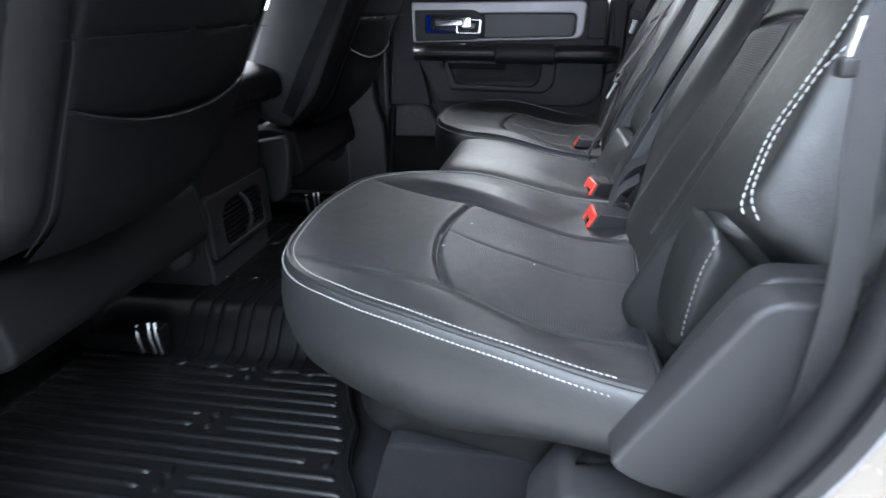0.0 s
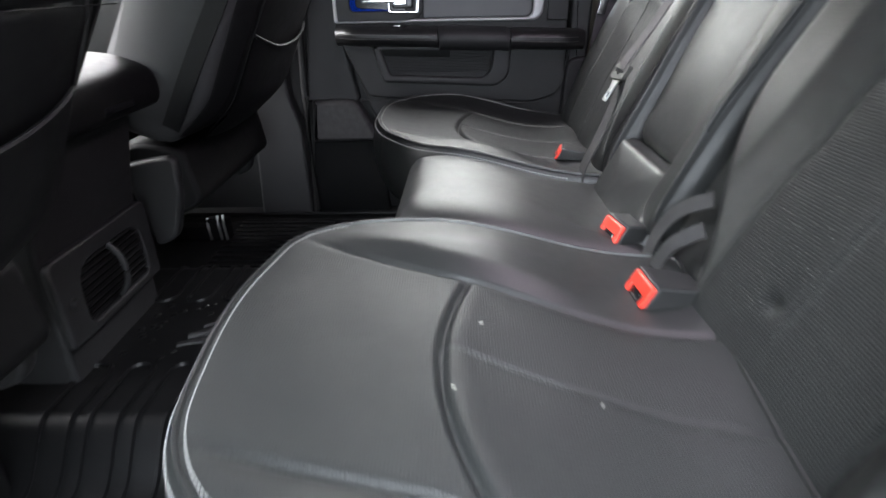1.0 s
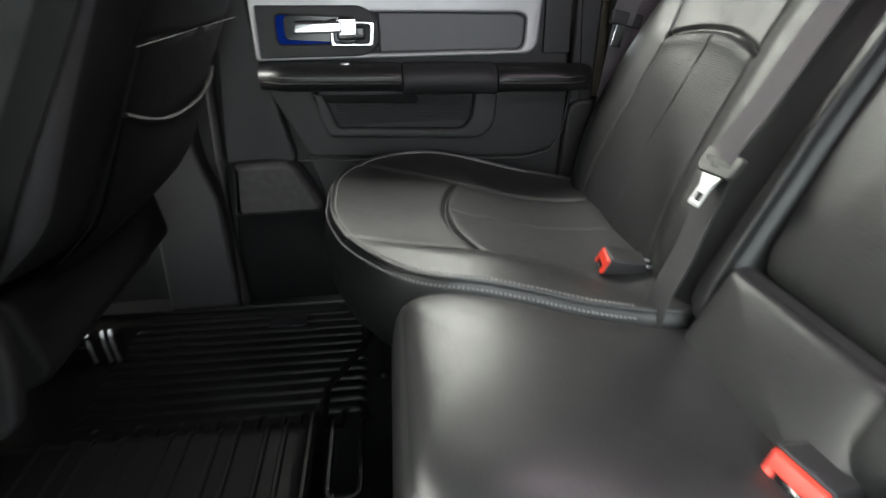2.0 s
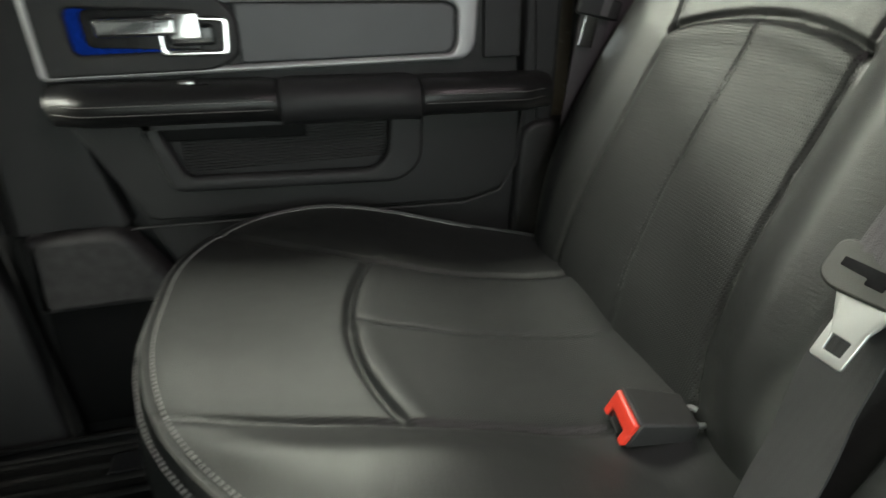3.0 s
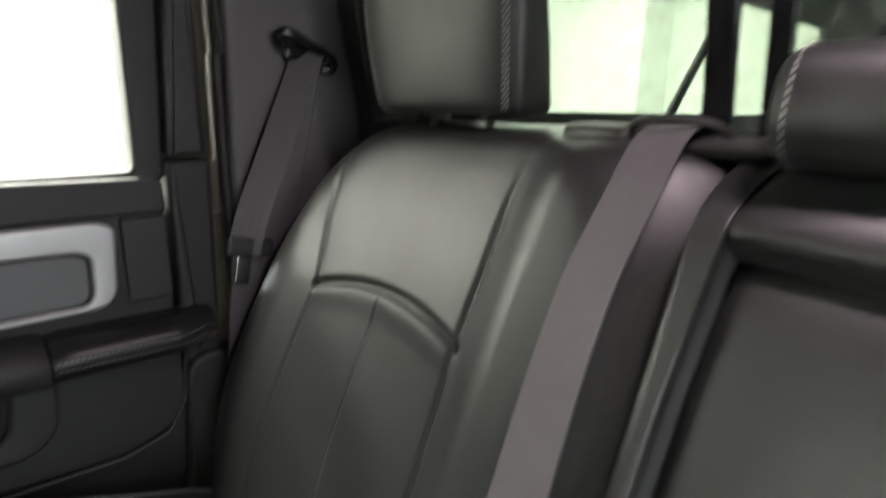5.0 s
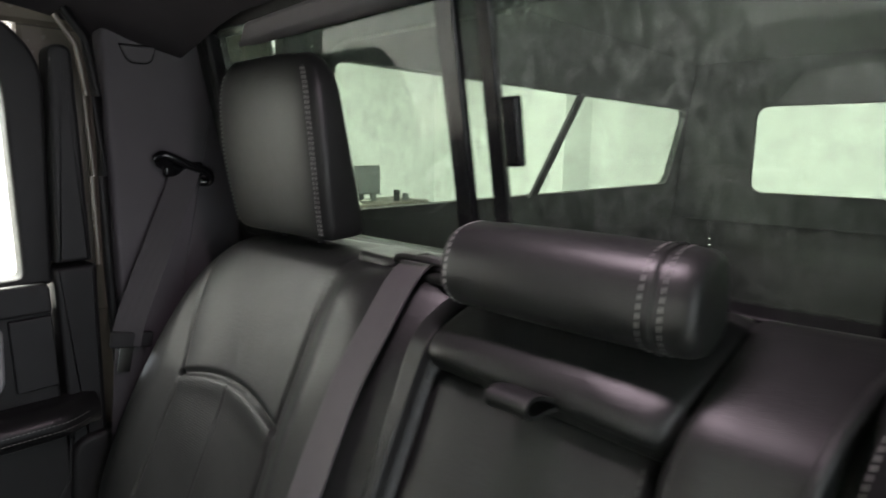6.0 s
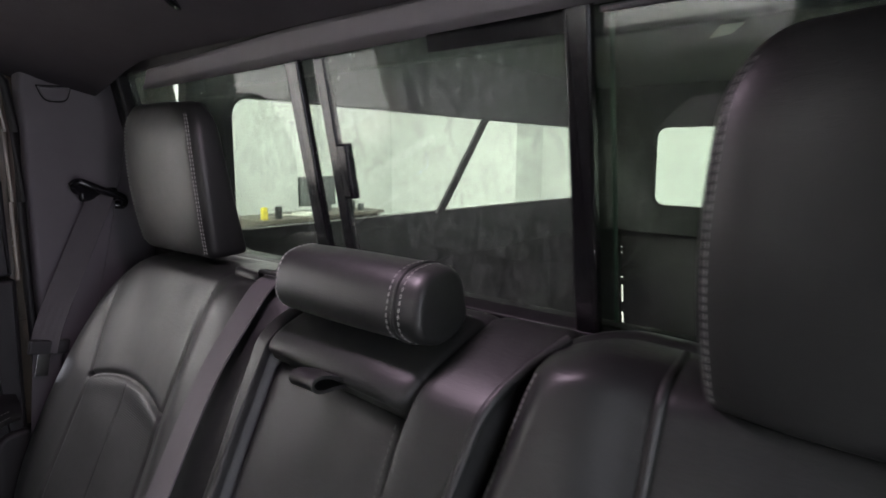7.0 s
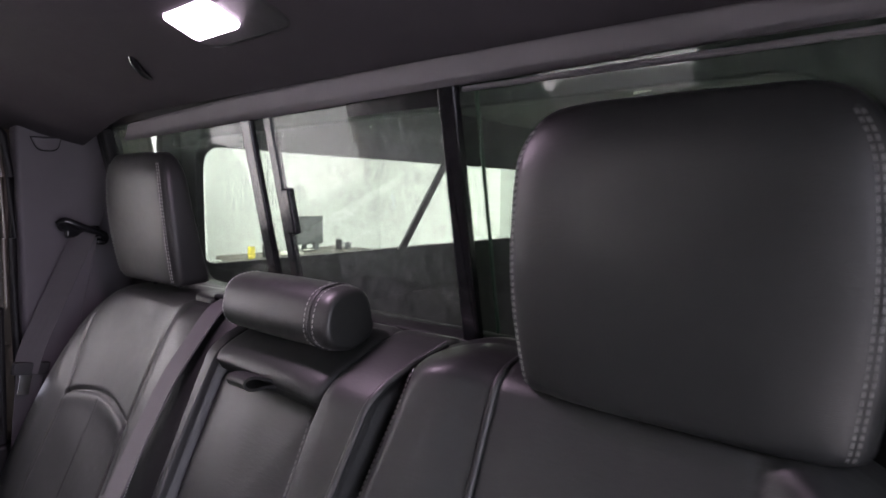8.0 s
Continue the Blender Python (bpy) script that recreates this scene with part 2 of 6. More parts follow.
def part(name, data, mat, parent=None, label="", smooth=True):
    """Links a mesh (or (verts, faces)) as one object, under a thing or a part."""
    if isinstance(data, tuple):
        me = bpy.data.meshes.new(name)
        me.from_pydata([tuple(v) for v in data[0]], [], data[1])
        data = me
    elif isinstance(data, bmesh.types.BMesh):
        me = bpy.data.meshes.new(name)
        data.to_mesh(me)
        data.free()
        data = me
    if mat and not data.materials:
        data.materials.append(mat)
    if smooth:
        data.polygons.foreach_set("use_smooth", [True] * len(data.polygons))
        data.set_sharp_from_angle(angle=radians(50))
        data.update()
    ob = new(name, data)
    if smooth and len(data.polygons) < 700 and any(len(p.vertices) > 4 or p.area > 4e-4 for p in data.polygons):
        even_normals = ob.modifiers.new("flat_faces", "WEIGHTED_NORMAL")
        even_normals.keep_sharp = True
    if parent:
        ob.parent = parent
    if label:
        ob["label"] = label
    return ob


def thing(name, label, category, group="", kind=""):
    return tagged(new(name), label, category, group, kind)


def recalc(verts, faces):
    bm = bmesh.new()
    vs = [bm.verts.new(v) for v in verts]
    for f in faces:
        try:
            bm.faces.new([vs[i] for i in f])
        except ValueError:
            pass
    bmesh.ops.recalc_face_normals(bm, faces=bm.faces)
    return bm


def box(x0, x1, y0, y1, z0, z1, bevel=0.004, seg=2):
    bm = bmesh.new()
    bmesh.ops.create_cube(bm, size=1)
    for v in bm.verts:
        v.co = Vector(((x0 + x1) / 2 + v.co.x * (x1 - x0), (y0 + y1) / 2 + v.co.y * (y1 - y0), (z0 + z1) / 2 + v.co.z * (z1 - z0)))
    if bevel:
        bmesh.ops.bevel(bm, geom=bm.edges[:], offset=bevel, segments=seg, affect="EDGES", profile=0.5)
    return bm


def moved(bm, m):
    bmesh.ops.transform(bm, matrix=m, verts=bm.verts[:])
    return bm


def joined(*parts):
    out = bmesh.new()
    for p in parts:
        me = bpy.data.meshes.new("tmp")
        p.to_mesh(me)
        p.free()
        out.from_mesh(me)
        bpy.data.meshes.remove(me)
    return out


def rounded(corners, n=8):
    """A closed polygon from corners (x, y, radius), each turned into an arc."""
    out = []
    k = len(corners)
    for i, (x, y, r) in enumerate(corners):
        p = Vector((x, y))
        a = (Vector(corners[i - 1][:2]) - p)
        b = (Vector(corners[(i + 1) % k][:2]) - p)
        r = min(r, a.length * 0.49, b.length * 0.49)
        p0, p1 = p + a.normalized() * r, p + b.normalized() * r
        for j in range(n + 1):
            t = j / n
            out.append((1 - t) ** 2 * p0 + 2 * t * (1 - t) * p + t * t * p1)
    return out


def inset(poly, d):
    """A closed polygon drawn in by d."""
    n = len(poly)
    area = sum(poly[i - 1][0] * poly[i][1] - poly[i][0] * poly[i - 1][1] for i in range(n))
    sign = 1 if area > 0 else -1
    out = []
    for i in range(n):
        a, p, b = Vector(poly[i - 1][:2]), Vector(poly[i][:2]), Vector(poly[(i + 1) % n][:2])
        e, f = p - a, b - p
        if e.length < 1e-7 or f.length < 1e-7:
            t = (b - a).normalized()
            nrm, k = Vector((-t.y, t.x)) * sign, 1.0
        else:
            e.normalize()
            f.normalize()
            nrm = (Vector((-e.y, e.x)) + Vector((-f.y, f.x))) * sign
            nrm.normalize()
            k = 1 / max(0.5, abs(nrm.dot(Vector((-e.y, e.x)))))
        out.append(p + nrm * (d * k))
    return out


def slab(poly, depth, m=None, bevel=0.004, seg=2, hole=None):
    """A flat plate from a polygon, depth thick along local z, with rounded rims; m lays it into the world."""
    bevel = min(bevel, depth * 0.45)
    n = len(poly)
    bm = bmesh.new()
    if bevel:
        steps = [(bevel, 0), (bevel * 0.29, bevel * 0.29), (0, bevel), (0, depth - bevel), (bevel * 0.29, depth - bevel * 0.29), (bevel, depth)]
    else:
        steps = [(0, 0), (0, depth)]
    rings = [[bm.verts.new((*(inset(poly, d) if d else poly)[i][:2], z)) for i in range(n)] for d, z in steps]
    if hole is None:
        bm.faces.new(rings[0][::-1])
        bm.faces.new(rings[-1])
        loops = list(zip(rings, rings[1:]))
    else:
        inner = [[bm.verts.new((*(inset(hole, -d) if d else hole)[i][:2], z)) for i in range(n)] for d, z in steps[::-1]]
        rings = rings + inner
        loops = list(zip(rings, rings[1:] + rings[:1]))
    for a, b in loops:
        for i in range(n):
            bm.faces.new((a[i], a[(i + 1) % n], b[(i + 1) % n], b[i]))
    bmesh.ops.recalc_face_normals(bm, faces=bm.faces)
    for f in bm.faces:
        f.smooth = False
    if m:
        moved(bm, m)
    return bm


def frame_of(points, closed=False):
    """Tangents along a polyline."""
    pts = [Vector(p) for p in points]
    out = []
    for i in range(len(pts)):
        if closed:
            a, b = pts[i - 1], pts[(i + 1) % len(pts)]
        else:
            a, b = pts[max(i - 1, 0)], pts[min(i + 1, len(pts) - 1)]
        out.append((b - a).normalized())
    return pts, out


def tube(points, radius, sides=8, closed=False, up=(0, 0, 1), flat=1.0):
    pts, tans = frame_of(points, closed)
    verts, faces = [], []
    for p, t in zip(pts, tans):
        s = t.cross(Vector(up))
        if s.length < 1e-4:
            s = t.cross(Vector((1, 0.01, 0)))
        s.normalize()
        w = s.cross(t)
        for k in range(sides):
            a = 2 * math.pi * k / sides
            verts.append(p + s * (radius * math.cos(a)) + w * (radius * flat * math.sin(a)))
    n = len(pts)
    for i in range(n if closed else n - 1):
        for k in range(sides):
            j = (i + 1) % n
            faces.append((i * sides + k, i * sides + (k + 1) % sides, j * sides + (k + 1) % sides, j * sides + k))
    if not closed:
        faces.append(tuple(range(sides))[::-1])
        faces.append(tuple((n - 1) * sides + k for k in range(sides)))
    return recalc(verts, faces)


def ribbon(points, across, width, thick=0.0016, cols=6):
    """A strap along a polyline; across: one direction, or one for each point."""
    pts, tans = frame_of(points)
    if not isinstance(across, list):
        across = [across] * len(pts)
    verts, faces = [], []
    ring = [(-0.5 + c / cols, 0.5) for c in range(cols + 1)] + [(0.5 - c / cols, -0.5) for c in range(cols + 1)]
    for p, t, a in zip(pts, tans, across):
        a = Vector(a)
        a = (a - t * a.dot(t)).normalized()
        nrm = t.cross(a)
        for u, w in ring:
            edge = 1.0 + 0.35 * (abs(u) > 0.3)
            verts.append(p + a * (u * width) + nrm * (w * thick * edge))
    k = len(ring)
    for i in range(len(pts) - 1):
        for c in range(k):
            faces.append((i * k + c, i * k + (c + 1) % k, (i + 1) * k + (c + 1) % k, (i + 1) * k + c))
    faces.append(tuple(range(k)))
    faces.append(tuple((len(pts) - 1) * k + c for c in range(k)))
    return recalc(verts, faces)


def resample(points, step):
    pts = [Vector(p) for p in points]
    out, left = [pts[0].copy()], step
    for a, b in zip(pts, pts[1:]):
        d = (b - a).length
        if d < 1e-9:
            continue
        at = left
        while at <= d:
            out.append(a.lerp(b, at / d))
            at += step
        left = at - d
    return out


def spline(points, n=10):
    """A smooth curve through points."""
    pts = [Vector(p) for p in points]
    out = []
    for i in range(len(pts) - 1):
        p0, p1, p2, p3 = pts[max(i - 1, 0)], pts[i], pts[i + 1], pts[min(i + 2, len(pts) - 1)]
        for k in range(n):
            t = k / n
            out.append(0.5 * ((2 * p1) + (p2 - p0) * t + (2 * p0 - 5 * p1 + 4 * p2 - p3) * t * t + (3 * p1 - p0 - 3 * p2 + p3) * t ** 3))
    out.append(pts[-1])
    return out


def stitches(points, length=0.006, gap=0.0022, radius=0.0008, lift=(0, 0, 1)):
    """A row of short threads along a polyline, joined into one mesh."""
    line = resample(points, length + gap)
    verts, faces = [], []
    for a, b in zip(line, line[1:]):
        d = (b - a).normalized()
        p, q = a, a + d * length
        s = d.cross(Vector(lift))
        if s.length < 1e-5:
            continue
        s.normalize()
        w = s.cross(d)
        base = len(verts)
        for c, sc in ((p, 0.6), (p.lerp(q, 0.5), 1.25), (q, 0.6)):
            for k in range(5):
                an = 2 * math.pi * k / 5
                verts.append(c + s * (radius * sc * math.cos(an)) + w * (radius * sc * math.sin(an)))
        for r in range(2):
            for k in range(5):
                faces.append((base + r * 5 + k, base + r * 5 + (k + 1) % 5, base + (r + 1) * 5 + (k + 1) % 5, base + (r + 1) * 5 + k))
        faces.append(tuple(base + k for k in range(5)))
        faces.append(tuple(base + 10 + k for k in range(5)))
    return verts, faces


def groove(d, width, depth):
    """The dip of a sewn seam at distance d."""
    return -depth * math.exp(-(d / width) ** 2)


def pillow(outline, top, side, rings=56, center=None):
    """A padded form. outline: a closed polygon; top(x, y, s): the height of the upper face, s from 0 at the middle to 1 at the rim;
    side: (outward, height) steps from the rim downwards. Returns vertices, faces and, for every face, its middle."""
    n = len(outline)
    c = Vector(center) if center else sum(outline, Vector((0, 0))) / n
    verts, faces, mids = [], [], []
    for r in range(1, rings + 1):
        s = (r / rings) ** 0.8
        for p in outline:
            q = c + (p - c) * s
            verts.append(Vector((q.x, q.y, top(q.x, q.y, s))))
    tang = [(outline[(i + 1) % n] - outline[i - 1]).normalized() for i in range(n)]
    area = sum(outline[i - 1].x * outline[i].y - outline[i].x * outline[i - 1].y for i in range(n))
    sign = 1 if area > 0 else -1
    for out, h in side:
        for p, t in zip(outline, tang):
            nx, ny = t.y * sign, -t.x * sign
            z = top(p.x, p.y, 1.0) + h
            verts.append(Vector((p.x + nx * out, p.y + ny * out, z)))
    total = rings + len(side)
    for r in range(total - 1):
        for i in range(n):
            j = (i + 1) % n
            faces.append((r * n + i, r * n + j, (r + 1) * n + j, (r + 1) * n + i))
            mids.append(r)
    verts.append(Vector((c.x, c.y, top(c.x, c.y, 0))))
    for i in range(n):
        faces.append((len(verts) - 1, (i + 1) % n, i))
        mids.append(0)
    faces.append(tuple((total - 1) * n + i for i in range(n)))
    mids.append(total)
    if sign < 0:
        faces = [f[::-1] for f in faces]
    return verts, faces, mids


def split(verts, faces, mids, region, m, parent, names):
    """Links the faces of a padded form, one mesh for each region, with normals that run on over their borders; the first in names holds the others."""
    bm = recalc([m @ v for v in verts], faces)
    bm.normal_update()
    bm.verts.index_update()
    normals = [v.normal.copy() for v in bm.verts]
    coords = [v.co.copy() for v in bm.verts]
    groups = {}
    for f, r in zip(bm.faces, mids):
        ids = [v.index for v in f.verts]
        c = sum((verts[i] for i in ids), Vector()) / len(ids)
        groups.setdefault(region(c.x, c.y, r), []).append(ids)
    bm.free()
    first = None
    for key in sorted(groups, key=lambda k: list(names).index(k)):
        fs = groups[key]
        used = sorted({i for f in fs for i in f})
        index = {v: k for k, v in enumerate(used)}
        name, mat, label = names[key]
        ob = part(name, ([coords[i] for i in used], [tuple(index[i] for i in f) for f in fs]), mat, first or parent, label)
        first = first or ob
        ob.data.normals_split_custom_set_from_vertices([normals[i] for i in used])
    return first


def ranged(lo, hi, n):
    return [lo + (hi - lo) * k / (n - 1) for k in range(n)]


def smooth(a, b, x):
    t = max(0.0, min(1.0, (x - a) / (b - a)))
    return t * t * (3 - 2 * t)

PERF_BACK = perforated("perforated_back_leather", (0.018, 0.019, 0.0185), 0.47, ("Y", "Z"))

# ---- the room round the truck ----
GROUND = -0.68
part("floor", box(-8, 9, -7, 8, GROUND - 0.1, GROUND, 0), FLOOR, smooth=False)["kind"] = "structure"
part("wall_north", box(-8, 9, 6.6, 6.75, GROUND, 3.2, 0), WALL, smooth=False)["kind"] = "structure"
part("wall_south", box(-8, 9, -7, -6.85, GROUND, 3.2, 0), GREY_WALL, smooth=False)["kind"] = "structure"
part("wall_west", box(-8, -7.85, -6.85, 6.6, GROUND, 3.2, 0), WALL, smooth=False)["kind"] = "structure"
part("wall_east", box(8.0, 8.15, -6.85, 6.6, GROUND, 3.2, 0), WALL, smooth=False)["kind"] = "structure"
part("ceiling", box(-8, 9, -7, 8, 3.2, 3.3, 0), WALL, smooth=False)["kind"] = "structure"

# ---- the cab shell ----


def structure(name, bm, mat, label, category, smooth_faces=False):
    return tagged(part(name, bm, mat, None, label, smooth_faces), label, category, "", "structure")


structure("cab_floor", box(-2.1, 0.45, -0.86, 0.84, -0.06, -0.012, 0.004), CARPET, "dark carpeted floor of the truck cab", "floor")
structure("seat_riser", slab(rounded([(-0.31, -0.012, 0.01), (0.3, -0.012, 0.01), (0.3, 0.2, 0.01), (-0.25, 0.2, 0.02)], 3), 1.46, Matrix(((1, 0, 0, 0), (0, 0, 1, -0.76), (0, 1, 0, 0), (0, 0, 0, 1))), 0.006), CARPET, "dark carpeted riser under the rear bench", "riser")

# headliner: rises from the rear header to the middle of the roof
hl = []
hf = []
XS = ranged(-2.0, 0.352, 30)
YS = ranged(-0.86, 0.86, 25)


def roof_z(x, y):
    z = 1.205 + 0.062 * smooth(0.36, 0.12, x) + 0.02 * smooth(0.1, -0.8, x)
    z -= 0.055 * smooth(0.55, 0.86, abs(y))
    return z


for x in XS:
    for y in YS:
        hl.append((x, y, roof_z(x, y)))
for i in range(len(XS) - 1):
    for j in range(len(YS) - 1):
        a = i * len(YS) + j
        hf.append((a, a + 1, a + len(YS) + 1, a + len(YS)))
nv = len(hl)
hl += [(x, y, z + 0.03) for x, y, z in hl]
hf += [tuple(i + nv for i in f[::-1]) for f in hf]
structure("ceiling_headliner", recalc(hl, hf), HEADLINER, "dark cloth headliner of the cab roof", "headliner", True)
structure("cab_roof", box(-2.0, 0.42, -0.9, 0.9, 1.33, 1.36, 0.01), TAN_PAINT, "tan painted cab roof", "roof")

# windscreen end and cowl that close the cab in front
structure("cowl", box(-2.2, -2.05, -0.86, 0.84, -0.06, 0.62, 0.02), PLASTIC, "black plastic bulkhead at the front of the cab", "bulkhead")
structure("dashboard", slab(rounded([(-2.06, 0.28, 0.03), (-1.66, 0.30, 0.05), (-1.58, 0.50, 0.06), (-1.64, 0.70, 0.08), (-2.06, 0.78, 0.02)], 6), 1.66, Matrix(((1, 0, 0, 0), (0, 0, 1, -0.84), (0, 1, 0, 0), (0, 0, 0, 1))), 0.02), PLASTIC, "black plastic dashboard", "dashboard")
structure("window_windscreen", slab([Vector((-0.84, 0)), Vector((0.82, 0)), Vector((0.72, 0.85)), Vector((-0.74, 0.85))], 0.006, Matrix(((0, 0.78, -0.62, -2.12), (1, 0, 0, 0), (0, 0.62, 0.78, 0.62), (0, 0, 0, 1))), 0), GLASS, "clear windscreen glass", "window").visible_shadow = False

# ---- far side: B pillar, door, C pillar ----


def plate_y(corners, y, depth, bevel=0.004, n=6, hole=None):
    """A plate in the x, z plane whose face stands at y and which is depth thick towards +y."""
    m = Matrix(((1, 0, 0, 0), (0, 0, 1, y), (0, 1, 0, 0), (0, 0, 0, 1)))
    return slab(rounded(corners, n), depth, m, bevel, hole=rounded(hole, n) if hole else None)


structure("wall_backing_far", plate_y([(-2.0, -0.02, 0.01), (-0.40, -0.02, 0.01), (-0.40, 0.3, 0.01), (-0.53, 0.6, 0.01), (-0.53, 1.22, 0.01), (-0.84, 1.22, 0.01), (-0.84, 0.74, 0.01), (-2.0, 0.70, 0.01)], 0.868, 0.02, 0.002), PLASTIC, "dark inner skin of the passenger side", "side panel")
bp = thing("b_pillar", "dark plastic pillar trim between the doors with a stepped foot", "pillar trim", kind="structure")
part("upper_trim", plate_y([(-0.672, 0.372, 0.01), (-0.505, 0.372, 0.02), (-0.540, 0.546, 0.05), (-0.566, 0.70, 0.05), (-0.55, 1.2, 0.02), (-0.66, 1.2, 0.02), (-0.645, 0.62, 0.05)], 0.828, 0.06, 0.010), PLASTIC_GREY, bp)
part("foot", plate_y([(-0.662, 0.254, 0.008), (-0.462, 0.254, 0.012), (-0.454, 0.276, 0.012), (-0.514, 0.384, 0.03), (-0.650, 0.384, 0.01)], 0.800, 0.06, 0.016), SCUFFED, bp, "scuffed black plastic foot of the pillar")
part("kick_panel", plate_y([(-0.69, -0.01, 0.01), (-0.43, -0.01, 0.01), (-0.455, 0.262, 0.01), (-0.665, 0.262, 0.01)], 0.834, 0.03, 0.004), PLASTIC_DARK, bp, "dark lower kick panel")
part("seal", tube([(-0.665, 0.80, -0.005), (-0.672, 0.80, 0.03), (-0.668, 0.80, 0.4), (-0.655, 0.80, 0.7), (-0.64, 0.79, 1.15)], 0.011, 8), SEAL, bp)
part("front_trim", plate_y([(-0.86, -0.01, 0.02), (-0.69, -0.01, 0.02), (-0.69, 0.30, 0.02), (-0.72, 0.40, 0.03), (-0.71, 1.1, 0.02), (-0.80, 1.1, 0.02)], 0.80, 0.06, 0.01), PLASTIC_GREY, bp)
structure("sill_far", box(-2.0, 0.2, 0.80, 0.93, -0.06, 0.012, 0.008), PLASTIC, "black plastic door sill trim", "sill")
part("body_side_lower", box(-2.1, 0.46, 0.90, 0.96, -0.3, 0.72, 0.01), TAN_PAINT, smooth=False)["kind"] = "structure"

door = thing("door_1", "closed rear truck door with black panel, silver trim and grey insert", "door", kind="structure")
part("panel", plate_y([(-0.43, 0.20, 0.03), (0.06, 0.20, 0.03), (0.118, 0.30, 0.05), (0.118, 0.772, 0.012), (-0.56, 0.790, 0.012), (-0.556, 0.56, 0.03), (-0.500, 0.44, 0.08), (-0.455, 0.31, 0.05)], 0.822, 0.05, 0.006), PLASTIC, door, "grained black plastic panel")
part("lower_panel", plate_y([(-0.472, 0.392, 0.02), (0.03, 0.372, 0.03), (0.114, 0.40, 0.045), (0.118, 0.545, 0.01), (-0.55, 0.56, 0.01)], 0.806, 0.022, 0.005, hole=[(-0.415, 0.446, 0.012), (-0.083, 0.432, 0.03), (-0.062, 0.455, 0.03), (-0.052, 0.54, 0.004), (-0.45, 0.548, 0.004)]), PLASTIC, door)
part("map_pocket", joined(
    plate_y([(-0.425, 0.437, 0.014), (-0.085, 0.421, 0.03), (-0.05, 0.45, 0.03), (-0.045, 0.53, 0.004), (-0.455, 0.54, 0.004)], 0.792, 0.022, 0.0075, hole=[(-0.402, 0.459, 0.010), (-0.128, 0.446, 0.014), (-0.104, 0.468, 0.014), (-0.098, 0.53, 0.004), (-0.43, 0.54, 0.004)]),
), PLASTIC_GREY, door, "charcoal rim of the map pocket")
part("pocket_face", plate_y([(-0.405, 0.455, 0.008), (-0.12, 0.444, 0.01), (-0.095, 0.53, 0.004), (-0.43, 0.54, 0.004)], 0.812, 0.01, 0.002), PLASTIC, door)
for k in range(16):
    z = 0.462 + 0.0045 * k
    part("pocket_rib", box(-0.405, -0.105, 0.8095, 0.8125, z, z + 0.0024, 0.0008, 1), PLASTIC, door)
part("pocket_slot", plate_y([(-0.425, 0.512, 0.004), (-0.225, 0.505, 0.004), (-0.225, 0.53, 0.004), (-0.43, 0.538, 0.004)], 0.803, 0.008, 0.002), PLASTIC_DARK, door)
part("line", tube([(-0.50, 0.805, 0.384), (-0.2, 0.805, 0.377), (0.02, 0.805, 0.368), (0.085, 0.805, 0.385), (0.112, 0.805, 0.43), (0.122, 0.805, 0.52)], 0.0022, 6), PLASTIC_GREY, door)


def armrest(x0, x1, zoff, mat, name, lab, fat=0.0):
    """A length of the padded armrest ledge, rounded in section."""
    verts, faces = [], []
    xs = ranged(x0, x1, 14)
    prof = [(0.83, 0.036), (0.79, 0.037), (0.772, 0.034), (0.758, 0.026), (0.752, 0.014), (0.753, 0.002), (0.760, -0.010), (0.775, -0.018), (0.80, -0.022), (0.83, -0.024)]
    for i, x in enumerate(xs):
        e = min(i, len(xs) - 1 - i)
        sh = 0.010 if e == 0 else 0.0
        front = 0.03 * (1 - smooth(-0.555, -0.50, x)) + 0.03 * smooth(0.10, 0.165, x)
        for y, z in prof:
            zz = z * (1 + fat) - sh * 0.3
            verts.append((x, min(0.83, y + sh * 0.4 + front - fat * 0.006), 0.556 + zz - 0.045 * (x + 0.55) * 0.65 + zoff))
    k = len(prof)
    for i in range(len(xs) - 1):
        for j in range(k - 1):
            faces.append((i * k + j, i * k + j + 1, (i + 1) * k + j + 1, (i + 1) * k + j))
    faces.append(tuple(range(k)))
    faces.append(tuple((len(xs) - 1) * k + j for j in range(k)))
    return part(name, recalc(verts, faces), mat, door, lab)


armrest(-0.556, -0.258, 0.008, ARM_LEATHER, "armrest_front", "black padded armrest with a stitched front")
armrest(-0.255, -0.054, 0.004, PLASTIC_GREY, "pull_cup", "charcoal pull handle in the armrest", 0.12)
armrest(-0.051, 0.165, 0.006, ARM_LEATHER, "armrest_rear", "black padded armrest with a stitched front")
for x0, x1 in ((-0.545, -0.262), (-0.047, 0.15)):
    for dz in (0.0, 0.012):
        line = [(x, 0.7500 + 0.03 * smooth(0.10, 0.165, x) + 0.03 * (1 - smooth(-0.555, -0.50, x)), 0.566 - 0.029 * (x + 0.55) + dz) for x in ranged(x0, x1, 24)]
        part("stitching", stitches(line, 0.0050, 0.0016, 0.0008, (0, -1, 0)), THREAD_GREY, door)
part("window_switch", box(-0.42, -0.345, 0.775, 0.80, 0.588, 0.594, 0.002), GLOSS_BLACK, door, "gloss black window switch")
part("switch_rocker", box(-0.385, -0.365, 0.781, 0.794, 0.592, 0.598, 0.002), STEEL, door)

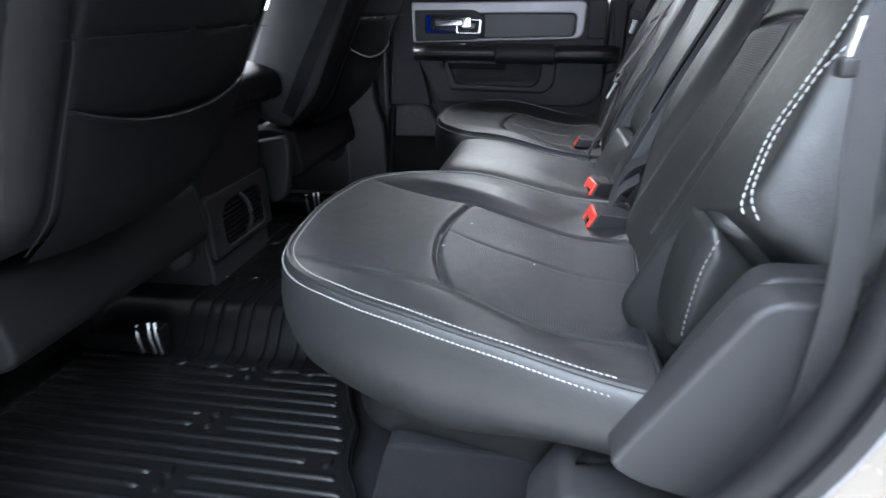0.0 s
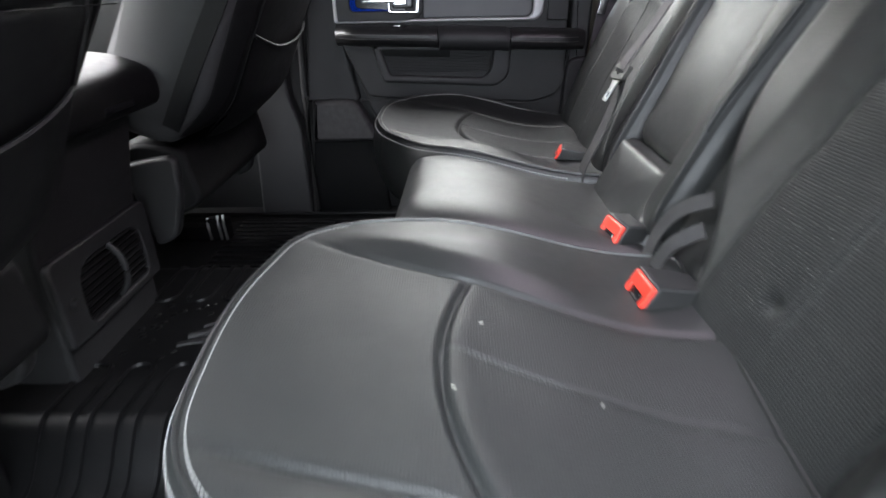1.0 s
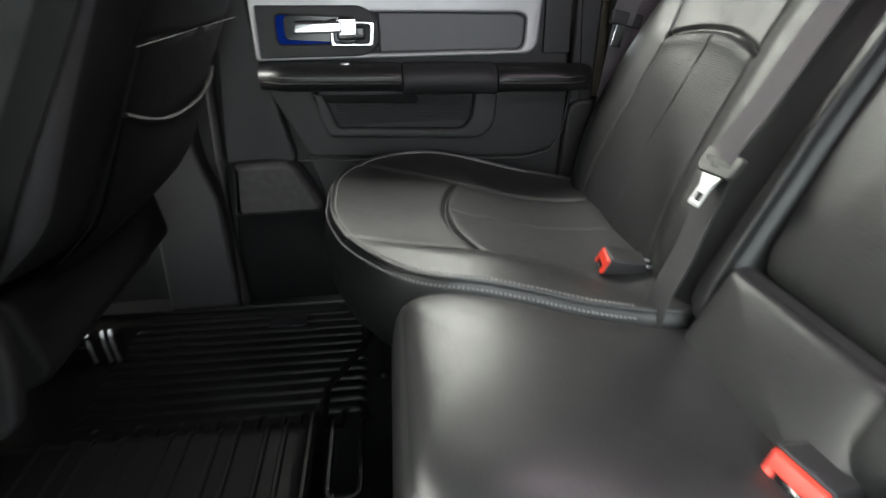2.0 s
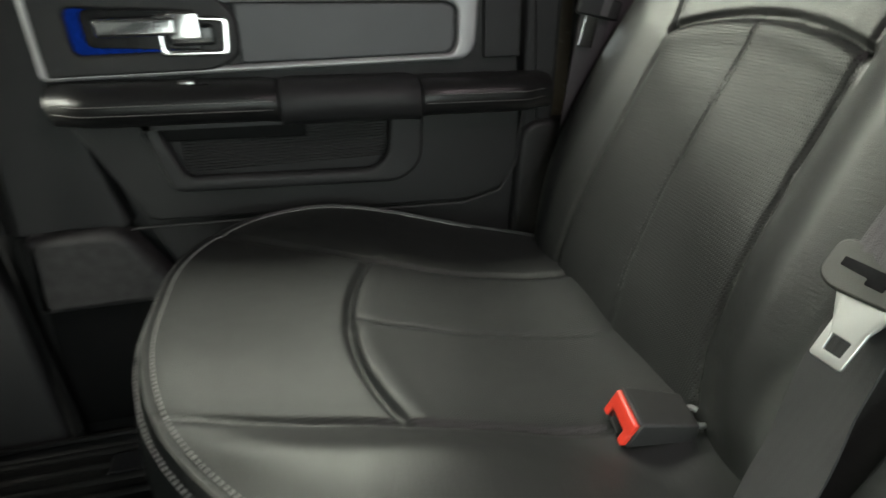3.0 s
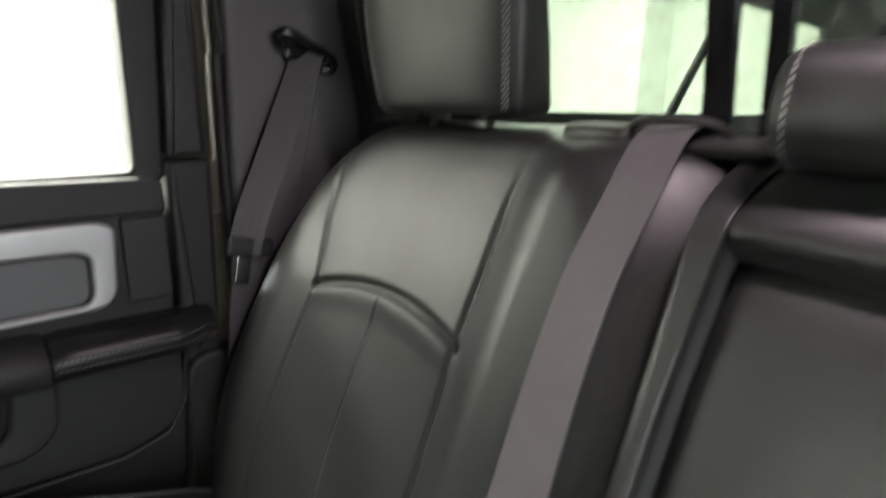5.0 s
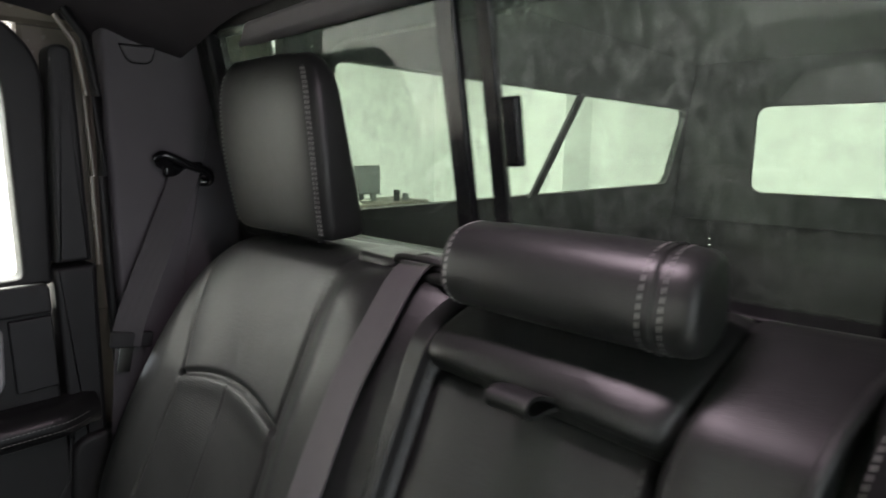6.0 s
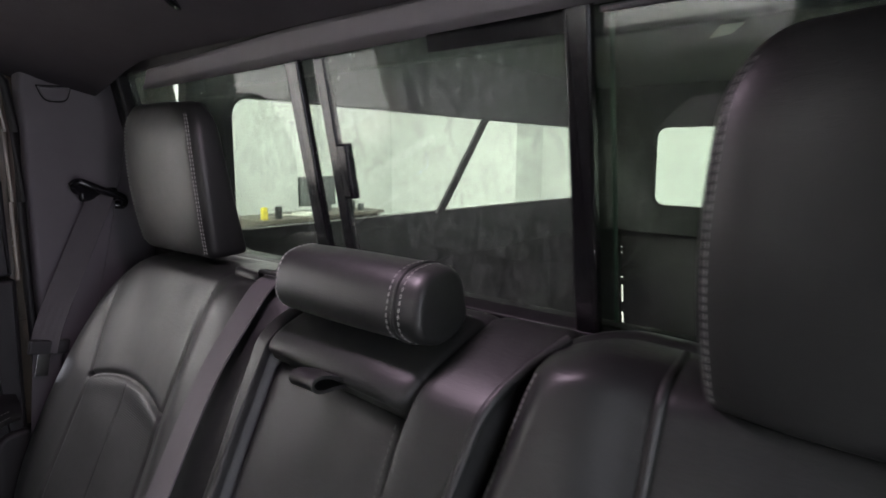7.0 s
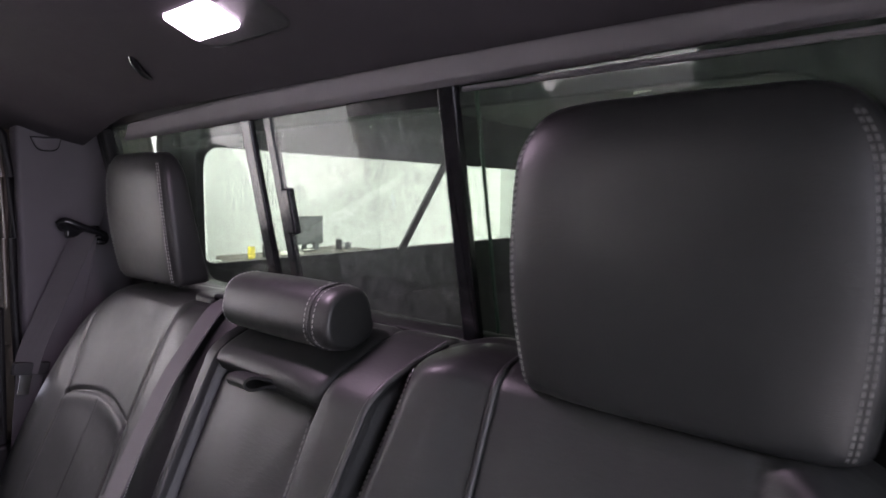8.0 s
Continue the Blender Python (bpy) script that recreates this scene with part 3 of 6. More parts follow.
# silver surround, insert, latch cup
part("trim_surround", plate_y([(-0.56, 0.602, 0.01), (0.026, 0.602, 0.03), (0.043, 0.62, 0.025), (0.050, 0.715, 0.02), (0.03, 0.725, 0.02), (-0.56, 0.737, 0.01)], 0.808, 0.016, 0.006, n=8, hole=[(-0.548, 0.612, 0.006), (0.005, 0.612, 0.014), (0.014, 0.625, 0.014), (0.016, 0.677, 0.016), (0.000, 0.686, 0.016), (-0.548, 0.698, 0.006)]), SILVER, door, "satin silver trim surround")
part("insert", plate_y([(-0.30, 0.613, 0.006), (0.000, 0.613, 0.014), (0.010, 0.625, 0.014), (0.012, 0.675, 0.016), (-0.003, 0.683, 0.014), (-0.30, 0.692, 0.006)], 0.812, 0.012, 0.004, n=8), INSERT, door, "grey textured insert")
part("latch_cup", plate_y([(-0.55, 0.606, 0.006), (-0.335, 0.606, 0.02), (-0.298, 0.626, 0.02), (-0.298, 0.68, 0.02), (-0.33, 0.708, 0.02), (-0.55, 0.712, 0.006)], 0.806, 0.014, 0.005, hole=[(-0.51, 0.634, 0.012), (-0.37, 0.634, 0.004), (-0.352, 0.634, 0.004), (-0.352, 0.682, 0.004), (-0.37, 0.684, 0.004), (-0.51, 0.692, 0.012)]), PLASTIC_GREY, door, "dark grey latch surround")
# the plate itself emits, standing in for blue lamp light on the cup
part("cup_back", box(-0.515, -0.34, 0.822, 0.826, 0.628, 0.70, 0.001), BLUE_GLOW, door, "cup back that glows blue in place of a small lamp")
part("cup_wall", plate_y([(-0.496, 0.642, 0.012), (-0.345, 0.632, 0.004), (-0.345, 0.690, 0.004), (-0.496, 0.690, 0.012)], 0.8195, 0.003, 0.001), GLOSS_BLACK, door)
part("door_handle", joined(box(-0.475, -0.375, 0.794, 0.806, 0.655, 0.678, 0.005, 3), box(-0.385, -0.345, 0.798, 0.815, 0.648, 0.684, 0.004, 2)), CHROME, door, "chrome door latch handle")
part("handle_bezel", plate_y([(-0.402, 0.628, 0.008), (-0.312, 0.626, 0.008), (-0.307, 0.676, 0.010), (-0.402, 0.682, 0.008)], 0.799, 0.012, 0.003, hole=[(-0.393, 0.636, 0.005), (-0.322, 0.634, 0.006), (-0.318, 0.669, 0.006), (-0.393, 0.674, 0.005)]), CHROME, door, "chrome latch bezel")
part("lock_knob", box(-0.388, -0.328, 0.802, 0.815, 0.639, 0.668, 0.006, 2), GLOSS_BLACK, door)
part("upper_panel", plate_y([(-0.56, 0.738, 0.006), (0.118, 0.728, 0.006), (0.118, 0.778, 0.012), (-0.56, 0.795, 0.012)], 0.812, 0.02, 0.005), PLASTIC_GREY, door, "charcoal plastic upper panel")
part("rear_panel", box(0.057, 0.116, 0.8125, 0.8325, 0.602, 0.724, 0.003), PLASTIC_GREY, door)
part("window_frame", plate_y([(-0.57, 0.775, 0.01), (0.128, 0.770, 0.01), (0.150, 1.13, 0.05), (0.1, 1.2, 0.05), (-0.50, 1.22, 0.05)], 0.835, 0.05, 0.008, n=8, hole=[(-0.52, 0.790, 0.004), (0.088, 0.786, 0.012), (0.092, 1.10, 0.05), (0.06, 1.15, 0.05), (-0.46, 1.17, 0.05)]), PLASTIC, door, "black window frame")
pane = part("pane", plate_y([(-0.54, 0.77, 0.01), (0.10, 0.77, 0.01), (0.10, 1.13, 0.05), (0.06, 1.17, 0.05), (-0.48, 1.19, 0.05)], 0.868, 0.005, 0), GLASS, door, "clear window glass")
pane.visible_shadow = False

part("body_pillar", box(0.125, 0.47, 0.875, 0.96, 0.70, 1.34, 0.01), TAN_PAINT, smooth=False)["kind"] = "structure"
part("body_pillar", box(-0.84, -0.52, 0.89, 0.96, 0.70, 1.34, 0.01), TAN_PAINT, smooth=False)["kind"] = "structure"
part("body_roof_rail", box(-2.0, 0.47, 0.84, 0.96, 1.19, 1.36, 0.02), TAN_PAINT, smooth=False)["kind"] = "structure"
part("body_roof_rail", box(-2.0, 0.47, -0.98, -0.86, 1.19, 1.36, 0.02), TAN_PAINT, smooth=False)["kind"] = "structure"

jamb = thing("door_jamb", "black plastic door jamb beside the closed door", "door jamb", kind="structure")
part("jamb_trim", plate_y([(0.124, 0.25, 0.02), (0.17, 0.20, 0.02), (0.19, 0.80, 0.008), (0.126, 0.80, 0.008)], 0.815, 0.06, 0.008), PLASTIC, jamb)
part("jamb_upper", plate_y([(0.132, 0.806, 0.006), (0.186, 0.806, 0.006), (0.188, 1.16, 0.02), (0.155, 1.16, 0.02)], 0.82, 0.06, 0.008), PLASTIC_GREY, jamb)
part("painted_edge", tube([(0.190, 0.806, 0.80), (0.194, 0.806, 0.95), (0.196, 0.803, 1.08), (0.188, 0.80, 1.16), (0.16, 0.795, 1.20)], 0.0045, 8), TAN_PAINT, jamb, "strip of tan body paint")
part("seal", tube([(0.202, 0.80, 0.50), (0.203, 0.80, 0.8), (0.208, 0.80, 0.95), (0.209, 0.795, 1.08), (0.20, 0.79, 1.17), (0.17, 0.785, 1.21)], 0.008, 8), SEAL, jamb)

cp = thing("c_pillar", "dark grey plastic rear pillar trim with a belt anchor", "pillar trim", kind="structure")
part("upper_trim", plate_y([(0.21, 0.30, 0.02), (0.46, 0.30, 0.02), (0.445, 1.21, 0.01), (0.225, 1.205, 0.03)], 0.80, 0.05, 0.010), PILLAR, cp)
part("clip_gap", plate_y([(0.250, 1.1695, 0.002), (0.3115, 1.1715, 0.002), (0.302, 1.139, 0.014), (0.262, 1.138, 0.014)], 0.7985, 0.004, 0.001), PLASTIC_DARK, cp, "dark gap round the clip cover")
part("clip_cover", plate_y([(0.2525, 1.1670, 0.002), (0.309, 1.1690, 0.002), (0.300, 1.1415, 0.013), (0.264, 1.1405, 0.013)], 0.7955, 0.006, 0.002), PILLAR, cp, "half-round airbag clip cover")
part("wheel_arch_trim", plate_y([(0.09, 0.0, 0.02), (0.46, 0.0, 0.02), (0.46, 0.50, 0.02), (0.12, 0.50, 0.04)], 0.80, 0.04, 0.01), PLASTIC, cp)

# ---- rear wall and window ----
WM = Matrix(((0, -0.187, 0.982, 0.433), (1, 0, 0, 0), (0, 0.982, 0.187, 0.855), (0, 0, 0, 1)))  # x: along y, y: up the glass, z: towards the rear


def wplate(corners, depth, off=0.0, bevel=0.003, n=6, hole=None):
    return slab(rounded(corners, n), depth, WM @ Matrix.Translation((0, 0, off)), bevel, hole=rounded(hole, n) if hole else None)


structure("wall_rear_cab", wplate([(-0.88, -0.88, 0.01), (0.86, -0.88, 0.01), (0.86, 0.42, 0.02), (-0.88, 0.42, 0.02)], 0.05, 0.012, 0.004, hole=[(-0.73, -0.012, 0.03), (0.73, -0.012, 0.03), (0.725, 0.345, 0.03), (-0.71, 0.345, 0.03)]), PLASTIC, "dark rear wall of the cab", "wall")
structure("header_trim", wplate([(-0.86, 0.334, 0.004), (-0.45, 0.331, 0.004), (0.05, 0.327, 0.004), (0.30, 0.322, 0.004), (0.622, 0.312, 0.004), (0.590, 0.344, 0.006), (0.15, 0.361, 0.01), (-0.45, 0.369, 0.01), (-0.86, 0.372, 0.01)], 0.02, -0.006, 0.006), PILLAR, "grey plastic header trim above the rear window", "trim")
rw = thing("window_rear", "sliding rear cab window with black bars and a latch", "window", kind="structure")
part("sill_seal", wplate([(-0.73, -0.02, 0.004), (0.74, -0.02, 0.004), (0.74, 0.004, 0.004), (-0.73, 0.004, 0.004)], 0.03, -0.006, 0.004), SEAL, rw)
part("side_seal", wplate([(0.725, -0.01, 0.004), (0.75, -0.01, 0.004), (0.745, 0.342, 0.004), (0.72, 0.342, 0.004)], 0.03, -0.006, 0.006), SEAL, rw)
part("bar", wplate([(-0.262, -0.01, 0.002), (-0.236, -0.01, 0.002), (-0.236, 0.340, 0.002), (-0.262, 0.340, 0.002)], 0.014, -0.004, 0.003), GLOSS_BLACK, rw, "black window bar")
part("bar", wplate([(0.172, -0.01, 0.002), (0.200, -0.01, 0.002), (0.200, 0.340, 0.002), (0.172, 0.340, 0.002)], 0.012, 0.006, 0.003), GLOSS_BLACK, rw, "black window bar")
part("slider_edge", wplate([(0.130, -0.006, 0.002), (0.150, -0.006, 0.002), (0.150, 0.338, 0.002), (0.130, 0.338, 0.002)], 0.012, 0.018, 0.002), GLOSS_BLACK, rw, "black edge of the sliding pane")
part("slider_latch", wplate([(0.094, 0.128, 0.003), (0.115, 0.128, 0.003), (0.115, 0.205, 0.003), (0.094, 0.205, 0.003)], 0.014, 0.002, 0.004), GLOSS_BLACK, rw, "black sliding window latch")
for lo, hi, off, pane_mat in ((0.19, 0.735, 0.014, TINT), (-0.24, 0.192, 0.0205, TINT), (-0.73, -0.25, 0.014, TINT_CLEAN)):
    p = part("pane", wplate([(lo, -0.01, 0.002), (hi, -0.01, 0.002), (hi, 0.35, 0.002), (lo, 0.35, 0.002)], 0.004, off, 0), pane_mat, rw, "green tinted glass pane")
    p.visible_shadow = False
part("glass_edge", wplate([(-0.2665, 0.0, 0.001), (-0.2635, 0.0, 0.001), (-0.2635, 0.336, 0.001), (-0.2665, 0.336, 0.001)], 0.006, 0.036, 0.001), GLASS_EDGE, rw, "green ground edge of the glass")
part("frit_band", wplate([(-0.23, 0.306, 0.001), (-0.06, 0.306, 0.001), (-0.06, 0.336, 0.001), (-0.23, 0.336, 0.001)], 0.001, 0.0125, 0), GLOSS_BLACK, rw)
part("top_channel", wplate([(-0.73, 0.321, 0.002), (-0.268, 0.319, 0.002), (-0.268, 0.325, 0.002), (-0.73, 0.328, 0.002)], 0.008, 0.004, 0.002), PILLAR, rw, "grey channel along the top of the pane")

part("body_corner", wplate([(0.585, 0.0, 0.004), (0.712, 0.0, 0.004), (0.712, 0.335, 0.004), (0.585, 0.335, 0.004)], 0.012, 0.024, 0.003), TAN_LIT, smooth=False)["kind"] = "structure"

# ---- the bed and its cap, seen through the rear window ----
cap = thing("camper_shell", "dark lined camper shell with side and rear windows", "camper shell")


def lean_side(sign, y0):
    """Places a wall of the cap: x along the bed, y upwards, leaning in towards the roof."""
    return Matrix(((1, 0, 0, 0), (0, -0.12 * sign, sign, y0), (0, 1, 0, 0.80), (0, 0, 0, 1)))


WIN = [(0.10, 0.075, 0.05), (1.86, 0.055, 0.05), (1.93, 0.36, 0.06), (0.10, 0.36, 0.05)]
for sign, y0 in ((1, 0.645), (-1, -0.745)):
    part("side_wall", slab(rounded([(0.0, -0.1, 0.01), (2.02, -0.1, 0.01), (2.02, 0.56, 0.04), (0.0, 0.56, 0.04)], 8), 0.03, Matrix.Translation((0.44, 0, 0)) @ lean_side(sign, y0), 0.004, hole=rounded(WIN, 8)), CAP_LINER, cap)
    p = part("side_window", slab(rounded([(x, y, r) for x, y, r in WIN], 8), 0.004, Matrix.Translation((0.44, 0.012 * sign, 0)) @ lean_side(sign, y0), 0), SHELL_TINT, cap, "lightly tinted shell side window")
    p.visible_shadow = False
    part("window_post", slab([Vector(v) for v in ((0.80, 0.06), (0.835, 0.06), (1.03, 0.36), (0.995, 0.36))], 0.012, Matrix.Translation((0.44, -0.012 * sign, 0)) @ lean_side(sign, y0), 0.003), CAP_LINER, cap, "dark slanted prop of the shell window")
RM = Matrix(((0, -0.10, 1, 2.42), (1, 0, 0, -0.05), (0, 1, 0, 0.80), (0, 0, 0, 1)))
RWIN = [(-0.40, 0.03, 0.05), (0.40, 0.03, 0.05), (0.395, 0.365, 0.05), (-0.395, 0.365, 0.05)]
part("rear_wall", slab(rounded([(-0.72, -0.1, 0.01), (0.72, -0.1, 0.01), (0.66, 0.56, 0.04), (-0.66, 0.56, 0.04)], 8), 0.03, RM, 0.004, hole=rounded(RWIN, 8)), CAP_LINER, cap)
p = part("rear_window", slab(rounded(RWIN, 8), 0.004, Matrix.Translation((0.012, 0, 0)) @ RM, 0), SHELL_TINT, cap, "lightly tinted shell rear window")
p.visible_shadow = False
for k, w in enumerate((0.03, 0.022, 0.03)):
    part("lettering_bar", slab([Vector(v) for v in ((-0.34 + 0.045 * k, 0.05), (-0.34 + 0.045 * k + w, 0.05), (-0.34 + 0.045 * k + w, 0.075), (-0.34 + 0.045 * k, 0.075))], 0.001, Matrix.Translation((0.006, 0, 0)) @ RM, 0), GLOSS_BLACK, cap)
part("roof", box(0.44, 2.46, -0.70, 0.60, 1.34, 1.37, 0.01), CAP_LINER, cap)
sticker = thing("sticker", "small yellow and white sticker on the shell ceiling", "sticker")
part("sheet", slab([Vector(p) for p in ((1.32, -0.138), (1.30, -0.198), (1.43, -0.140), (1.46, -0.080))], 0.0012, Matrix.Translation((0, 0, 1.3375)), 0), PAPER, sticker)
part("band", slab([Vector(p) for p in ((1.275, -0.155), (1.255, -0.212), (1.30, -0.198), (1.32, -0.138))], 0.0012, Matrix.Translation((0, 0, 1.3375)), 0), YELLOW, sticker)
part("front_wall", slab(rounded([(-0.75, -0.1, 0.01), (0.66, -0.1, 0.01), (0.60, 0.56, 0.04), (-0.69, 0.56, 0.04)], 8), 0.02, Matrix(((0, -0.05, 1, 0.50), (1, 0, 0, 0), (0, 1, 0, 0.80), (0, 0, 0, 1))), 0.004, hole=rounded([(-0.66, 0.05, 0.06), (0.57, 0.05, 0.06), (0.54, 0.37, 0.06), (-0.63, 0.37, 0.06)], 8)), CAP_LINER, cap, "front frame of the shell")
bed = thing("truck_bed", "dark lined pickup bed behind the cab", "truck bed")
part("bed_floor", box(0.50, 2.46, -0.82, 0.72, 0.10, 0.14, 0.004), BED_STEEL, bed)
for y in ranged(-0.7, 0.6, 12):
    part("floor_rib", box(0.52, 2.44, y - 0.03, y + 0.03, 0.138, 0.152, 0.005, 1), BED_STEEL, bed)
part("bed_side", box(0.48, 2.46, 0.66, 0.78, 0.1, 0.80, 0.02), BED_STEEL, bed)
part("bed_side", box(0.48, 2.46, -0.88, -0.76, 0.1, 0.80, 0.02), BED_STEEL, bed)
part("bed_front", box(0.47, 0.52, -0.82, 0.72, 0.1, 0.78, 0.01), BED_STEEL, bed)
def slit_y(z):
    """Where the narrow upright gap beside the tailgate runs."""
    return 0.470 + 0.075 * (z - 0.24)


GATE = Matrix(((0, 0, 1, 2.465), (1, 0, 0, 0), (0, 1, 0, 0), (0, 0, 0, 1)))
part("tailgate", slab([Vector(p) for p in ((-0.80, 0.1), (slit_y(0.1) - 0.005, 0.1), (slit_y(0.76) - 0.005, 0.76), (-0.80, 0.76))], 0.008, GATE, 0.002), BED_STEEL, bed)
part("tailgate_post", slab([Vector(p) for p in ((slit_y(0.1) + 0.005, 0.1), (0.70, 0.1), (0.70, 0.80), (slit_y(0.80) + 0.005, 0.80))], 0.008, GATE, 0.002), BED_STEEL, bed)
for z0, z1 in ((0.10, 0.243), (0.300, 0.348), (0.433, 0.466), (0.474, 0.584), (0.590, 0.612), (0.618, 0.73), (0.735, 0.80)):
    y = slit_y((z0 + z1) / 2)
    part("hinge_block", box(2.472, 2.482, y - 0.016, y + 0.016, z0, z1, 0.001, 1), BED_STEEL, bed)

# ---- what stands in the room ----
desk = thing("desk", "dark desk with papers against the white wall", "desk")
part("top", box(3.4, 5.3, 4.9, 5.6, 0.26, 0.30, 0.006), WOOD, desk)
for x in (3.45, 5.22):
    part("side", box(x, x + 0.04, 4.95, 5.55, GROUND, 0.26, 0.004), WOOD, desk)
part("back", box(3.49, 5.22, 5.5, 5.53, -0.4, 0.26, 0.004), WOOD, desk)
monitor = thing("monitor", "grey flat monitor on a stand on the desk", "monitor")
mm = Matrix.Translation((4.5, 5.3, 0.30)) @ pose(0, 0, 0, 0, 0, -5)
part("screen", moved(box(-0.26, 0.26, -0.015, 0.015, 0.10, 0.44, 0.008), mm), INSERT, monitor)
part("bezel", moved(box(-0.275, 0.275, 0.0, 0.03, 0.085, 0.455, 0.01), mm), PLASTIC_GREY, monitor)
part("neck", moved(box(-0.03, 0.03, 0.02, 0.05, 0.0, 0.2, 0.006), mm), PLASTIC_GREY, monitor)
part("foot", moved(box(-0.12, 0.12, -0.08, 0.1, 0.0, 0.012, 0.004), mm), PLASTIC_GREY, monitor)
random.seed(4)
for k in range(9):
    x, y = 3.55 + 0.19 * k + random.uniform(-0.05, 0.05), 5.05 + random.uniform(-0.05, 0.3)
    h = random.choice((0.01, 0.02, 0.09, 0.14))
    w = random.uniform(0.04, 0.12) if h < 0.05 else 0.03
    ob = part("paper_stack" if h < 0.05 else "bottle", box(x - w, x + w, y - w, y + w, 0.30, 0.30 + h, 0.004), PAPER if h < 0.05 else random.choice((INSERT, YELLOW, PLASTIC)))
    tagged(ob, "small stack of papers on the desk" if h < 0.05 else "small bottle standing on the desk", "papers" if h < 0.05 else "bottle", "clutter on the desk")
cab2 = thing("cabinet", "white two-door cabinet against the wall", "cabinet")
part("body", box(2.6, 3.6, 6.1, 6.58, GROUND, 1.25, 0.01), WALL, cab2)
for x in (2.63, 3.11):
    d = part("door", box(x, x + 0.46, 6.07, 6.098, GROUND + 0.08, 1.2, 0.006), WALL, cab2)
    part("handle", box(x + (0.40 if x < 3 else 0.04), x + (0.42 if x < 3 else 0.06), 6.045, 6.068, 0.55, 0.7, 0.004), STEEL, d)
structure("wall_column", box(7.2, 8.0, 4.0, 6.6, GROUND, 3.2, 0.01), WALL, "white boxed corner of the room", "wall")
shutter = thing("window_blind", "white ribbed roller blind beyond the door window", "blind", kind="structure")
for k in range(34):
    z = -0.3 + 0.075 * k
    part("slat", box(-3.0, 2.2, 6.555, 6.598, z, z + 0.072, 0.006, 1), WALL, shutter)

# ---- rear bench: cushions ----


def even(poly, step):
    """A closed polygon resampled to even steps."""
    pts = [Vector((p[0], p[1], 0)) for p in poly]
    return [Vector((q.x, q.y)) for q in resample(pts + [pts[0]], step)[:-1]]


def at_rim(outline, top, inset):
    """Points on the upper face at a distance inside the rim."""
    n = len(outline)
    area = sum(outline[i - 1].x * outline[i].y - outline[i].x * outline[i - 1].y for i in range(n))
    sign = 1 if area > 0 else -1
    c = sum(outline, Vector((0, 0))) / n
    out = []
    for i in range(n):
        t = (outline[(i + 1) % n] - outline[i - 1]).normalized()
        q = Vector((outline[i].x - t.y * sign * inset, outline[i].y + t.x * sign * inset))
        s = 1 - inset / max(0.05, (outline[i] - c).length)
        out.append(Vector((q.x, q.y, top(q.x, q.y, s))))
    return out


SEATS = {
    "near": thing("rear_seat", "black leather outer rear seat with pale double stitching", "rear seat", "seats of the rear bench"),
    "far": thing("rear_seat", "black leather outer rear seat beside the closed door", "rear seat", "seats of the rear bench"),
    "middle": thing("rear_seat", "black leather middle rear seat with folded-up armrest", "rear seat", "seats of the rear bench"),
}


